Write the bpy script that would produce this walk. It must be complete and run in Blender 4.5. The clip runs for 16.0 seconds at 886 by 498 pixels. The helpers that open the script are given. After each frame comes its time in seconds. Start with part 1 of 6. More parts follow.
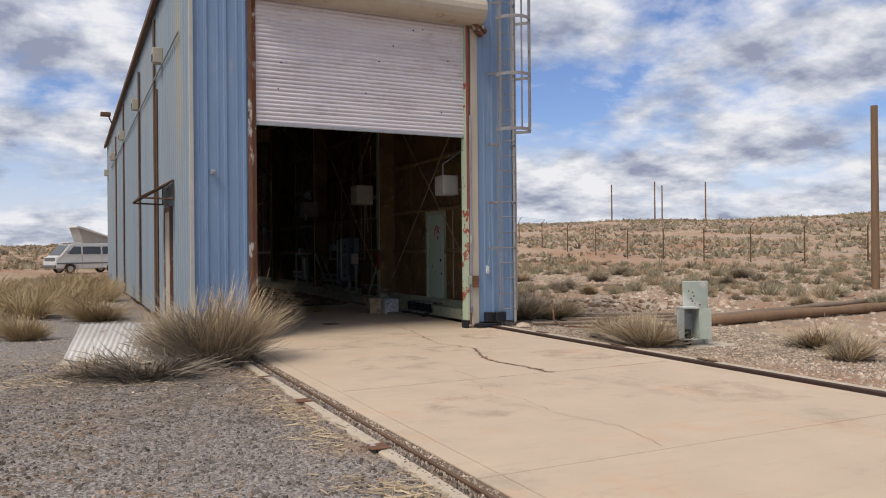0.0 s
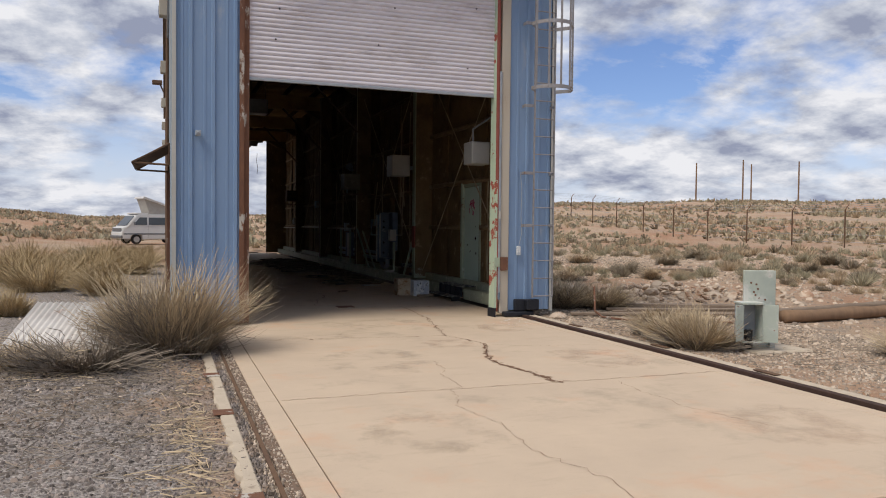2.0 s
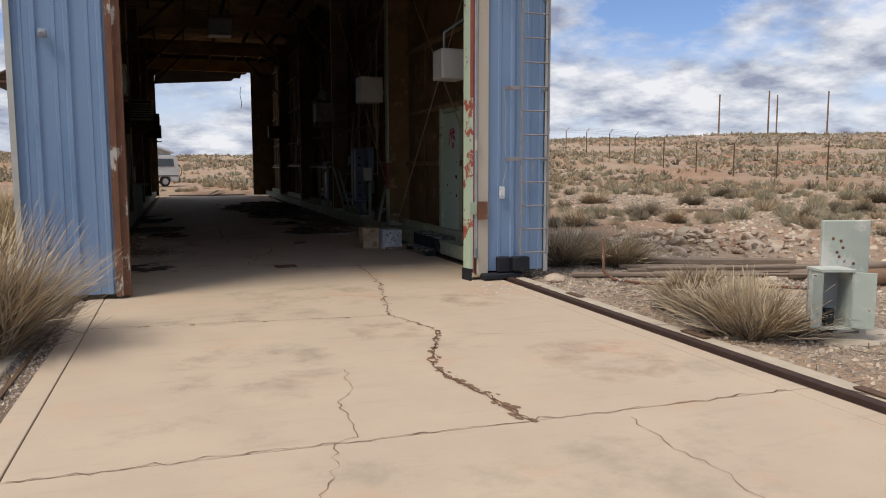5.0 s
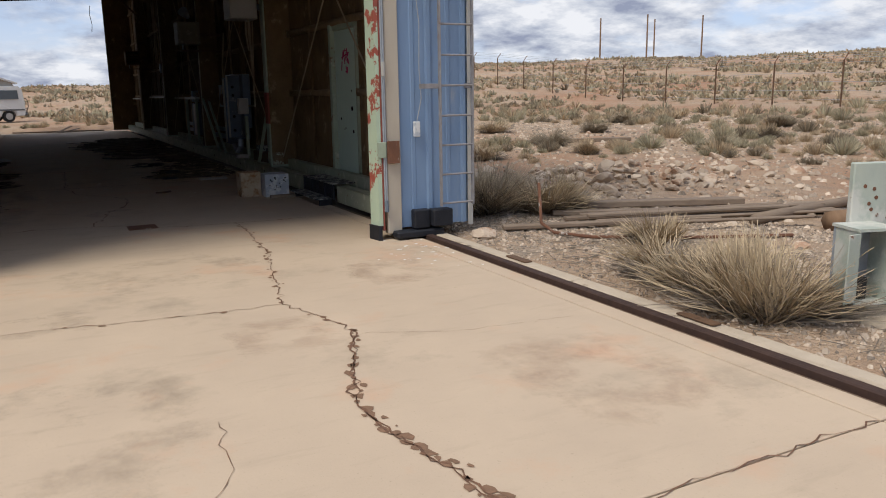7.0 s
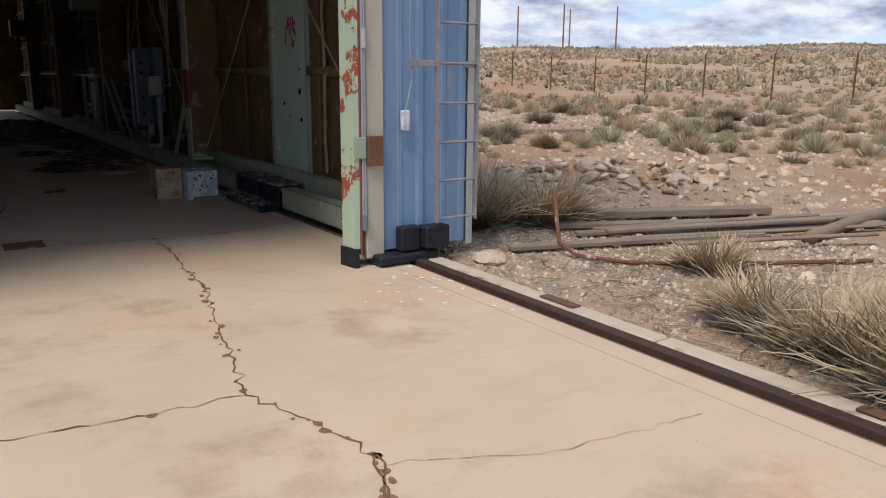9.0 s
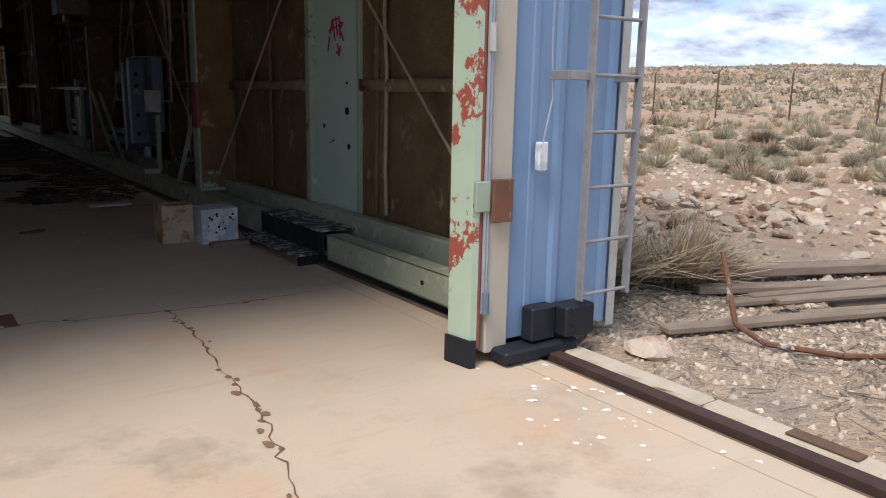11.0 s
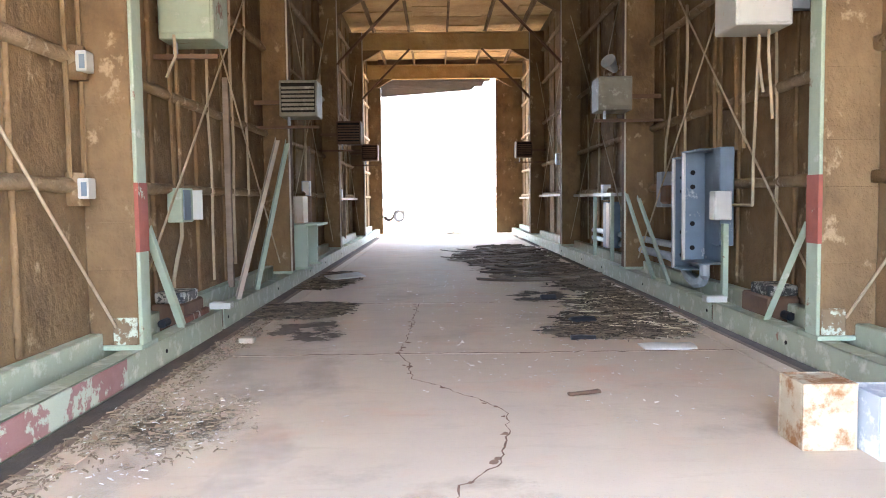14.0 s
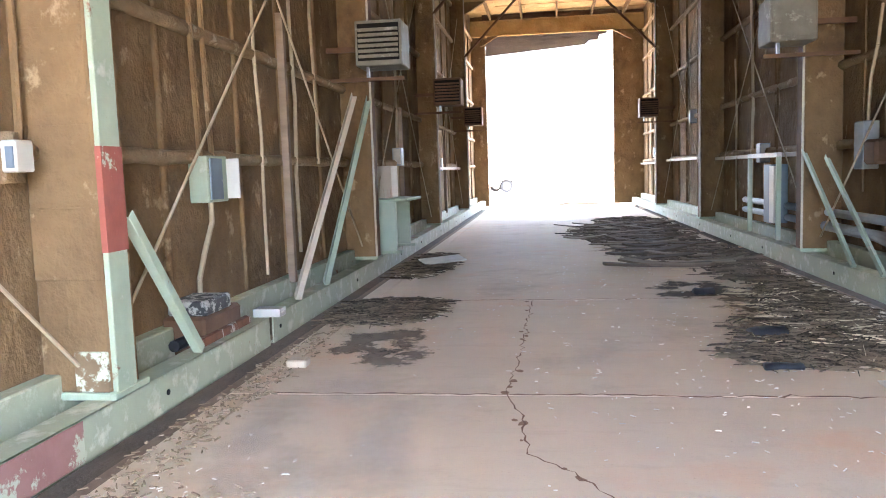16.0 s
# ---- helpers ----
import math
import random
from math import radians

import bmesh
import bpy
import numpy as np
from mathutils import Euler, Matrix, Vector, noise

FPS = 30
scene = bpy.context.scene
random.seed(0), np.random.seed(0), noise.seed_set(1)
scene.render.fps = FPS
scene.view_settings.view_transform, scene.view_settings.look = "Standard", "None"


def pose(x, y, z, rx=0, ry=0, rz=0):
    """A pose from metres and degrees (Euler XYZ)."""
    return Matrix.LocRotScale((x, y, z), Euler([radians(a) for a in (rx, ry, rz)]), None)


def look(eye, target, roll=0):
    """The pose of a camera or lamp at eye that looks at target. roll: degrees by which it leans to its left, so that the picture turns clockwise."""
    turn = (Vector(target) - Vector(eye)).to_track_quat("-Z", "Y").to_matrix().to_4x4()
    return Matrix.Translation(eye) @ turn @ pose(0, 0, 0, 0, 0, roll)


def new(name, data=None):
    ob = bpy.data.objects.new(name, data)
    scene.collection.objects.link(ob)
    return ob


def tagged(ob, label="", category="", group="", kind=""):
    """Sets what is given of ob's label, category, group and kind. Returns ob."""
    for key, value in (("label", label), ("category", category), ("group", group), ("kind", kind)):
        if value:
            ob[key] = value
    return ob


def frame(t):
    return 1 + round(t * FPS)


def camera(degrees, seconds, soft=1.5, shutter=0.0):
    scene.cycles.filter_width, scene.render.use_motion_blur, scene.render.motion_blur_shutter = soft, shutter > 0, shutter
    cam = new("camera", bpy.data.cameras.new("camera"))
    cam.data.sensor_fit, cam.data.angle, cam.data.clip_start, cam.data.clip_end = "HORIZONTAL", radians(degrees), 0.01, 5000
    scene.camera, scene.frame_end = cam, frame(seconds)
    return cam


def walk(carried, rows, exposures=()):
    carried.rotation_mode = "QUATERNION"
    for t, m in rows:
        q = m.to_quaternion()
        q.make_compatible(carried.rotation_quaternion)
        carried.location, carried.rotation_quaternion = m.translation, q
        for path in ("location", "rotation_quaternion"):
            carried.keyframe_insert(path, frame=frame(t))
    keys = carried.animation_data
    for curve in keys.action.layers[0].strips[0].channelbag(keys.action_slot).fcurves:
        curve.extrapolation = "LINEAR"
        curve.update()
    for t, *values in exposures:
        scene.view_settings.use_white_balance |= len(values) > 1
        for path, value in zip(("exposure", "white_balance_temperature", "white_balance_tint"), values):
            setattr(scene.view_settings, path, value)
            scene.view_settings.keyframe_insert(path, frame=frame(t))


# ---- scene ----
cam = camera(60.1, 16.0, soft=1.0)
PATH = [
    (0, (0.31, 1.196, 1.547), (1.187, 2.993, 1.549), -0.5),
    (0.5, (0.779, 1.532, 1.548), (1.661, 3.327, 1.529), -0.0),
    (1, (1.189, 1.769, 1.544), (2.038, 3.579, 1.508), 0.2),
    (1.5, (1.61, 2.131, 1.527), (2.389, 3.973, 1.476), 0.4),
    (2, (2.027, 2.506, 1.532), (2.711, 4.384, 1.475), 0.6),
    (2.5, (2.37, 2.866, 1.552), (2.918, 4.789, 1.519), 0.1),
    (3, (2.658, 3.325, 1.563), (3.1, 5.275, 1.544), -0.2),
    (3.5, (2.988, 3.762, 1.58), (3.367, 5.725, 1.558), -0.3),
    (4, (3.255, 4.248, 1.546), (3.646, 6.209, 1.492), -0.4),
    (4.5, (3.572, 4.715, 1.507), (4.048, 6.654, 1.381), -0.1),
    (5, (3.841, 5.275, 1.489), (4.48, 7.158, 1.273), -0.1),
    (5.2, (3.907, 5.464, 1.491), (4.6, 7.325, 1.255), -0.3),
    (7.3, (4.373, 7.569, 1.517), (5.29, 9.298, 1.107), -0.6),
    (7.5, (4.405, 7.795, 1.519), (5.336, 9.516, 1.108), -0.4),
    (8, (4.473, 8.292, 1.498), (5.443, 9.99, 1.076), -0.2),
    (8.2, (4.513, 8.503, 1.489), (5.502, 10.189, 1.066), -0.1),
    (10.3, (4.832, 10.602, 1.451), (6.038, 12.131, 0.998), 1.3),
    (10.5, (4.872, 10.83, 1.448), (6.068, 12.372, 1.009), 1.4),
    (11, (4.92, 11.378, 1.459), (6.055, 12.976, 1.065), 1.1),
    (11.5, (4.937, 11.886, 1.463), (5.928, 13.593, 1.139), 0.6),
    (12, (4.938, 12.445, 1.451), (5.737, 14.259, 1.186), 0.2),
    (12.5, (4.94, 13.003, 1.455), (5.487, 14.915, 1.244), -0.4),
    (13, (4.911, 13.594, 1.422), (5.119, 15.578, 1.28), -1.1),
    (13.5, (4.922, 14.098, 1.435), (4.992, 16.093, 1.31), -1.2),
    (14, (4.928, 14.72, 1.391), (4.941, 16.716, 1.263), -0.7),
    (14.5, (4.872, 15.33, 1.372), (4.83, 17.325, 1.226), -0.2),
    (15, (4.885, 15.827, 1.391), (4.831, 17.822, 1.25), -0.0),
    (15.5, (4.87, 16.454, 1.356), (4.757, 18.445, 1.202), -0.1),
    (16, (4.823, 17.02, 1.366), (4.554, 18.992, 1.166), -1.9),
]
EXPOSURES = [(0.0, 0.0, 6500, 10), (7.5, 0.06, 6350, 9), (8.5, 0.1, 6250, 9), (10.0, 0.2, 5900, 8), (11.0, 0.5, 5950, 9), (11.5, 1.1, 6100, 10), (12.0, 2.2, 6250, 12), (12.5, 3.75, 5850, 12), (13.2, 4.75, 5750, 8), (14.0, 5.25, 5850, 6), (16.0, 5.65, 5750, 5)]
walk(cam, [(t, look(eye, target, roll)) for t, eye, target, roll in PATH], EXPOSURES)

# ---- world and sun ----
SUN_ELEV, SUN_AZ = 58.0, 246.0  # azimuth clockwise from +y
world = bpy.data.worlds.new("sky")
scene.world = world
world.use_nodes = True
wn, wl = world.node_tree.nodes, world.node_tree.links
wn.clear()


def wnode(kind, **values):
    n = wn.new(kind)
    for key, value in values.items():
        n.inputs[key].default_value = value
    return n


def wmath(op, a, b=None):
    n = wn.new("ShaderNodeMath")
    n.operation = op
    for k, v in enumerate((a, b)):
        if v is None:
            continue
        if isinstance(v, (int, float)):
            n.inputs[k].default_value = v
        else:
            wl.new(v, n.inputs[k])
    return n.outputs[0]


def wramp(fac, stops):
    n = wn.new("ShaderNodeValToRGB")
    el = n.color_ramp.elements
    while len(el) < len(stops):
        el.new(0.5)
    for e, (p, c) in zip(el, stops):
        e.position, e.color = p, (*c, 1)
    wl.new(fac, n.inputs[0])
    return n.outputs[0]


sky = wn.new("ShaderNodeTexSky")
sky.sky_type, sky.sun_disc = "NISHITA", False
sky.ozone_density, sky.dust_density = 3.0, 0.3
sky.sun_elevation, sky.sun_rotation = radians(SUN_ELEV), radians(SUN_AZ)
tc = wn.new("ShaderNodeTexCoord")
sep = wn.new("ShaderNodeSeparateXYZ")
wl.new(tc.outputs["Generated"], sep.inputs[0])
zz = wmath("ADD", wmath("MAXIMUM", sep.outputs[2], 0.0), 0.30)
comb = wn.new("ShaderNodeCombineXYZ")
wl.new(wmath("DIVIDE", sep.outputs[0], zz), comb.inputs[0])
wl.new(wmath("DIVIDE", sep.outputs[1], zz), comb.inputs[1])
cl = wnode("ShaderNodeTexNoise", Scale=2.1, Detail=10.0, Roughness=0.58, Distortion=0.1)
cl2 = wnode("ShaderNodeTexNoise", Scale=4.6, Detail=8.0, Roughness=0.58)
wl.new(comb.outputs[0], cl.inputs["Vector"])
wl.new(comb.outputs[0], cl2.inputs["Vector"])
cover = wramp(cl.outputs["Fac"], [(0.375, (0, 0, 0)), (0.52, (1, 1, 1))])
tone = wramp(cl2.outputs["Fac"], [(0.36, (2.9, 3.2, 4.3)), (0.47, (5.2, 5.5, 6.3)), (0.60, (8.2, 8.2, 8.5))])
mix = wn.new("ShaderNodeMix")
mix.data_type = "RGBA"
wl.new(cover, mix.inputs[0])
deep = wn.new("ShaderNodeMix")
deep.data_type, deep.blend_type = "RGBA", "MULTIPLY"
deep.inputs[0].default_value, deep.inputs[7].default_value = 1.0, (0.92, 0.95, 1.18, 1)
wl.new(sky.outputs[0], deep.inputs[6])
haze = wn.new("ShaderNodeMix")
haze.data_type = "RGBA"
haze.inputs[7].default_value = (6.6, 7.0, 8.2, 1)
wl.new(wramp(sep.outputs[2], [(0.0, (0.9, 0.9, 0.9)), (0.16, (0, 0, 0))]), haze.inputs[0])
wl.new(deep.outputs[2], haze.inputs[6])
wl.new(haze.outputs[2], mix.inputs[6])
wl.new(tone, mix.inputs[7])
bg = wn.new("ShaderNodeBackground")
bg.inputs[1].default_value = 0.104
wl.new(mix.outputs[2], bg.inputs[0])
out = wn.new("ShaderNodeOutputWorld")
wl.new(bg.outputs[0], out.inputs[0])

sun = new("sun", bpy.data.lights.new("sun", "SUN"))
sun.data.energy, sun.data.angle, sun.data.color = 2.7, radians(26), (1.0, 0.90, 0.77)
sa, se = radians(SUN_AZ), radians(SUN_ELEV)
sun.matrix_world = look((0, 0, 30), (-math.sin(sa) * math.cos(se) * 9, -math.cos(sa) * math.cos(se) * 9, 30 - math.sin(se) * 9))


# ---- materials ----
def mat(name, base, second=None, rough=0.7, metal=0.0, scale=6.0, amount=0.5, bump=0.2, bscale=40.0, stain=None, sscale=1.2, slo=0.55, shi=0.62,
        stretch=(1, 1, 1), island=0.0, third=None, tlo=0.5, thi=0.6, tscale=3.0, bdist=0.01, spec=0.3):
    """Base and second colour mixed by fine noise; stain and third are patches with their own edges; island varies each piece."""
    m = bpy.data.materials.new(name)
    m.use_nodes = True
    n, l = m.node_tree.nodes, m.node_tree.links
    b = n["Principled BSDF"]
    b.inputs["Roughness"].default_value, b.inputs["Metallic"].default_value = rough, metal
    b.inputs["Specular IOR Level"].default_value = spec
    geo = n.new("ShaderNodeNewGeometry")
    mp = n.new("ShaderNodeMapping")
    mp.inputs["Scale"].default_value = stretch
    l.new(geo.outputs["Position"], mp.inputs[0])

    def noise_(sc, detail=5.0, ro=0.6):
        t = n.new("ShaderNodeTexNoise")
        t.inputs["Scale"].default_value, t.inputs["Detail"].default_value, t.inputs["Roughness"].default_value = sc, detail, ro
        l.new(mp.outputs[0], t.inputs["Vector"])
        return t.outputs["Fac"]

    def mixed(fac, a, c):
        x = n.new("ShaderNodeMix")
        x.data_type = "RGBA"
        l.new(fac, x.inputs[0]) if not isinstance(fac, float) else setattr(x.inputs[0], "default_value", fac)
        for k, v in ((6, a), (7, c)):
            if isinstance(v, tuple):
                x.inputs[k].default_value = (*v, 1)
            else:
                l.new(v, x.inputs[k])
        return x.outputs[2]

    def range_(fac, lo, hi, top=1.0):
        r = n.new("ShaderNodeMapRange")
        r.inputs[1].default_value, r.inputs[2].default_value, r.inputs[4].default_value = lo, hi, top
        l.new(fac, r.inputs[0])
        return r.outputs[0]

    second = second or tuple(c * 0.75 for c in base)
    col = mixed(range_(noise_(scale), 0.5 - 0.25, 0.5 + 0.25), base, second)
    if third:
        col = mixed(range_(noise_(tscale, 7.0, 0.65), tlo, thi), col, third)
    if stain:
        col = mixed(range_(noise_(sscale, 8.0, 0.7), slo, shi), col, stain)
    if island:
        oi = n.new("ShaderNodeObjectInfo")
        add = n.new("ShaderNodeMath")
        add.operation = "ADD"
        l.new(oi.outputs["Random"], add.inputs[0])
        l.new(geo.outputs["Random Per Island"], add.inputs[1])
        fr = n.new("ShaderNodeMath")
        fr.operation = "FRACT"
        l.new(add.outputs[0], fr.inputs[0])
        hs = n.new("ShaderNodeHueSaturation")
        l.new(range_(fr.outputs[0], 0, 1, 1.0), hs.inputs["Value"])
        mr = hs.inputs["Value"].links[0].from_node
        mr.inputs[3].default_value, mr.inputs[4].default_value = 1 - island, 1 + island
        l.new(col, hs.inputs["Color"])
        col = hs.outputs[0]
    l.new(col, b.inputs["Base Color"])
    if bump:
        bp = n.new("ShaderNodeBump")
        bp.inputs["Strength"].default_value, bp.inputs["Distance"].default_value = bump, bdist
        l.new(noise_(bscale, 4.0, 0.6), bp.inputs["Height"])
        l.new(bp.outputs[0], b.inputs["Normal"])
    return m


CONCRETE = mat("concrete", (0.56, 0.448, 0.33), (0.485, 0.387, 0.288), 0.85, scale=1.4, bump=0.25, bscale=60, stain=(0.33, 0.27, 0.20), sscale=0.55, slo=0.56, shi=0.75,
               third=(0.56, 0.36, 0.24), tlo=0.56, thi=0.75, tscale=0.9, bdist=0.004)
KERB = mat("kerb_concrete", (0.54, 0.46, 0.355), (0.44, 0.37, 0.285), 0.9, scale=5, bump=0.4, bscale=50, stain=(0.22, 0.17, 0.13), sscale=3, slo=0.6, shi=0.7)
CRACK = mat("crack_dirt", (0.085, 0.055, 0.04), (0.24, 0.125, 0.075), 0.95, scale=18, bump=0.5)
SPALL = mat("spalled_concrete", (0.27, 0.16, 0.10), (0.16, 0.10, 0.065), 0.95, scale=22, bump=0.6)
GROOVE = mat("gravelly_groove_dirt", (0.24, 0.20, 0.165), (0.15, 0.12, 0.10), 0.95, scale=30, bump=0.8, bscale=60)
JOINT = mat("joint_dirt", (0.13, 0.09, 0.065), (0.2, 0.14, 0.1), 0.95, scale=9, bump=0.3)
GROUND = mat("desert_soil", (0.42, 0.30, 0.205), (0.51, 0.39, 0.28), 0.95, scale=2.3, bump=1.0, bscale=22, stain=(0.40, 0.225, 0.135), sscale=0.11, slo=0.45, shi=0.65,
             third=(0.33, 0.275, 0.22), tlo=0.54, thi=0.66, tscale=1.3, bdist=0.08)


def gravel_yard(m):
    """Grey crushed gravel on the yard left of the slab, over the soil."""
    n, l = m.node_tree.nodes, m.node_tree.links
    b = n["Principled BSDF"]
    soil = b.inputs["Base Color"].links[0].from_socket
    g = n.new("ShaderNodeNewGeometry")
    sp = n.new("ShaderNodeSeparateXYZ")
    l.new(g.outputs["Position"], sp.inputs[0])
    wide, fine = n.new("ShaderNodeTexNoise"), n.new("ShaderNodeTexNoise")
    wide.inputs["Scale"].default_value, fine.inputs["Scale"].default_value = 0.7, 38.0
    for t in (wide, fine):
        t.inputs["Detail"].default_value = 6
        l.new(g.outputs["Position"], t.inputs["Vector"])

    def op(kind, a, c):
        q = n.new("ShaderNodeMath")
        q.operation = kind
        q.use_clamp = kind == "MULTIPLY_ADD"
        for k, v in enumerate((a, c)):
            if isinstance(v, (int, float)):
                q.inputs[k].default_value = v
            else:
                l.new(v, q.inputs[k])
        return q
    ragged = op("MULTIPLY", wide.outputs["Fac"], 5.0).outputs[0]
    ax = op("SUBTRACT", op("ADD", ragged, 0.6).outputs[0], sp.outputs[0])
    ay = op("SUBTRACT", op("ADD", ragged, 30.0).outputs[0], sp.outputs[1])
    ax.use_clamp = ay.use_clamp = True
    fac = op("MULTIPLY", ax.outputs[0], ay.outputs[0]).outputs[0]
    rp = n.new("ShaderNodeValToRGB")
    rp.color_ramp.elements[0].position, rp.color_ramp.elements[0].color = 0.36, (0.15, 0.13, 0.115, 1)
    rp.color_ramp.elements[1].position, rp.color_ramp.elements[1].color = 0.66, (0.50, 0.45, 0.41, 1)
    l.new(fine.outputs["Fac"], rp.inputs[0])
    x = n.new("ShaderNodeMix")
    x.data_type = "RGBA"
    l.new(fac, x.inputs[0]), l.new(soil, x.inputs[6]), l.new(rp.outputs[0], x.inputs[7])
    l.new(x.outputs[2], b.inputs["Base Color"])


gravel_yard(GROUND)


def specked(m, dark, light):
    """Fine speckle, pores and faint scuffs over a slab's own colour."""
    n, l = m.node_tree.nodes, m.node_tree.links
    b = n["Principled BSDF"]
    col = b.inputs["Base Color"].links[0].from_socket
    g = n.new("ShaderNodeNewGeometry")
    for scale, stretch, lo, hi, tint, amount in ((75.0, 1.0, 0.60, 0.74, dark, 0.55), (140.0, 1.0, 0.64, 0.76, light, 0.5), (7.0, 0.22, 0.56, 0.78, dark, 0.30), (26.0, 1.0, 0.68, 0.74, dark, 0.75)):
        mp = n.new("ShaderNodeMapping")
        mp.inputs["Scale"].default_value = (stretch, 1, 1)
        t = n.new("ShaderNodeTexNoise")
        t.inputs["Scale"].default_value, t.inputs["Detail"].default_value, t.inputs["Roughness"].default_value = scale, 5, 0.65
        r = n.new("ShaderNodeMapRange")
        r.inputs[1].default_value, r.inputs[2].default_value, r.inputs[4].default_value = lo, hi, amount
        x = n.new("ShaderNodeMix")
        x.data_type = "RGBA"
        x.inputs[7].default_value = (*tint, 1)
        l.new(g.outputs["Position"], mp.inputs[0])
        l.new(mp.outputs[0], t.inputs["Vector"])
        l.new(t.outputs["Fac"], r.inputs[0])
        l.new(r.outputs[0], x.inputs[0])
        l.new(col, x.inputs[6])
        col = x.outputs[2]
    l.new(col, b.inputs["Base Color"])


specked(CONCRETE, (0.30, 0.235, 0.17), (0.66, 0.55, 0.43))
specked(KERB, (0.24, 0.19, 0.14), (0.60, 0.53, 0.44))
specked(GROUND, (0.17, 0.115, 0.075), (0.60, 0.50, 0.40))
PEBBLE = mat("pebbles", (0.52, 0.44, 0.35), (0.30, 0.235, 0.18), 0.9, scale=5, bump=0.4, island=0.55)
STONE = mat("rubble_stone", (0.52, 0.435, 0.345), (0.40, 0.31, 0.23), 0.9, scale=4, bump=0.6, bscale=18, stain=(0.32, 0.2, 0.13), sscale=2, island=0.25, bdist=0.03)
BLUE = mat("faded_blue_paint", (0.17, 0.265, 0.42), (0.22, 0.315, 0.46), 0.55, scale=2.2, bump=0.06, bscale=30, stretch=(1, 1, 0.25), stain=(0.33, 0.37, 0.43), sscale=2.2, slo=0.6, shi=0.72,
           third=(0.13, 0.21, 0.35), tlo=0.55, thi=0.7, tscale=1.0)
PALE = mat("weathered_pale_siding", (0.33, 0.38, 0.42), (0.25, 0.31, 0.365), 0.6, scale=1.2, bump=0.06, stretch=(1, 1, 0.15), stain=(0.42, 0.37, 0.26), sscale=0.45, slo=0.54, shi=0.66)
BEIGE = mat("stained_beige_trim", (0.50, 0.46, 0.38), (0.42, 0.36, 0.28), 0.6, scale=3, bump=0.08, stretch=(1, 1, 0.2), stain=(0.3, 0.15, 0.07), sscale=3, slo=0.6, shi=0.7)
RUST = mat("rusty_steel", (0.20, 0.095, 0.055), (0.12, 0.06, 0.04), 0.85, scale=12, bump=0.4, stain=(0.45, 0.42, 0.37), sscale=5, slo=0.56, shi=0.6, stretch=(1, 1, 0.4))
RAILRUST = mat("dark_rail_rust", (0.040, 0.024, 0.02), (0.07, 0.04, 0.03), 0.8, scale=14, bump=0.4)
REDP = mat("red_primer", (0.32, 0.095, 0.07), (0.24, 0.075, 0.055), 0.7, scale=9, bump=0.2, stain=(0.45, 0.50, 0.40), sscale=2.5, slo=0.66, shi=0.68)
CURTAIN = mat("weathered_white_slats", (0.68, 0.65, 0.68), (0.58, 0.55, 0.58), 0.55, scale=2.5, bump=0.05, stain=(0.42, 0.38, 0.38), sscale=1.4, slo=0.56, shi=0.74, stretch=(0.5, 1, 1.5), island=0.06)
DARKCURT = mat("dull_grey_slats", (0.33, 0.32, 0.33), (0.25, 0.24, 0.25), 0.6, scale=2.5, bump=0.05)
GREEN = mat("peeling_mint_paint", (0.37, 0.435, 0.325), (0.29, 0.345, 0.26), 0.6, scale=5, bump=0.2, bscale=20, stain=(0.22, 0.13, 0.085), sscale=3.4, slo=0.6, shi=0.64,
            third=(0.50, 0.53, 0.45), tlo=0.58, thi=0.7, tscale=5)
GREENRED = mat("mint_paint_worn_to_primer", (0.48, 0.58, 0.42), (0.42, 0.52, 0.40), 0.6, scale=4, bump=0.2, bscale=20, stain=(0.34, 0.09, 0.06), sscale=2.0, slo=0.582, shi=0.59)
SILLGREEN = mat("mint_sill_paint", (0.40, 0.43, 0.31), (0.30, 0.325, 0.24), 0.6, scale=3, bump=0.2, bscale=20, stain=(0.26, 0.14, 0.09), sscale=2.2, slo=0.64, shi=0.67,
                third=(0.52, 0.53, 0.42), tlo=0.52, thi=0.64, tscale=6)
REDSILL = mat("faded_red_primer", (0.31, 0.17, 0.155), (0.25, 0.125, 0.11), 0.8, scale=6, bump=0.25, stain=(0.44, 0.47, 0.36), sscale=3.0, slo=0.52, shi=0.55)
DOORGREEN = mat("pale_mint_door_paint", (0.54, 0.68, 0.58), (0.48, 0.62, 0.54), 0.5, scale=1.5, bump=0.04)
TEAL = mat("dull_teal_paint", (0.29, 0.37, 0.30), (0.35, 0.40, 0.32), 0.55, scale=4, bump=0.1, stain=(0.4, 0.4, 0.33), sscale=5, slo=0.62, shi=0.66)
FOAM = mat("brown_spray_foam", (0.225, 0.150, 0.076), (0.13, 0.085, 0.043), 0.95, scale=2.6, bump=0.7, bscale=11, stretch=(1, 1, 0.8), stain=(0.10, 0.068, 0.042), sscale=1.3, slo=0.55, shi=0.75,
           third=(0.32, 0.235, 0.14), tlo=0.60, thi=0.66, tscale=4.5, bdist=0.05)
# Lighter copy of FOAM: the girts' highlight is put into the colour.
GIRTFOAM = mat("highlit_crusted_foam", (0.33, 0.245, 0.145), (0.19, 0.13, 0.075), 0.95, scale=5, bump=0.8, bscale=18, stain=(0.44, 0.36, 0.25), sscale=5, slo=0.56, shi=0.64, bdist=0.03)
CEILFOAM = mat("yellowed_ceiling_foam", (0.56, 0.40, 0.19), (0.33, 0.21, 0.09), 0.95, scale=1.2, bump=0.8, bscale=6, stain=(0.22, 0.13, 0.06), sscale=0.9, slo=0.58, shi=0.7, bdist=0.04)
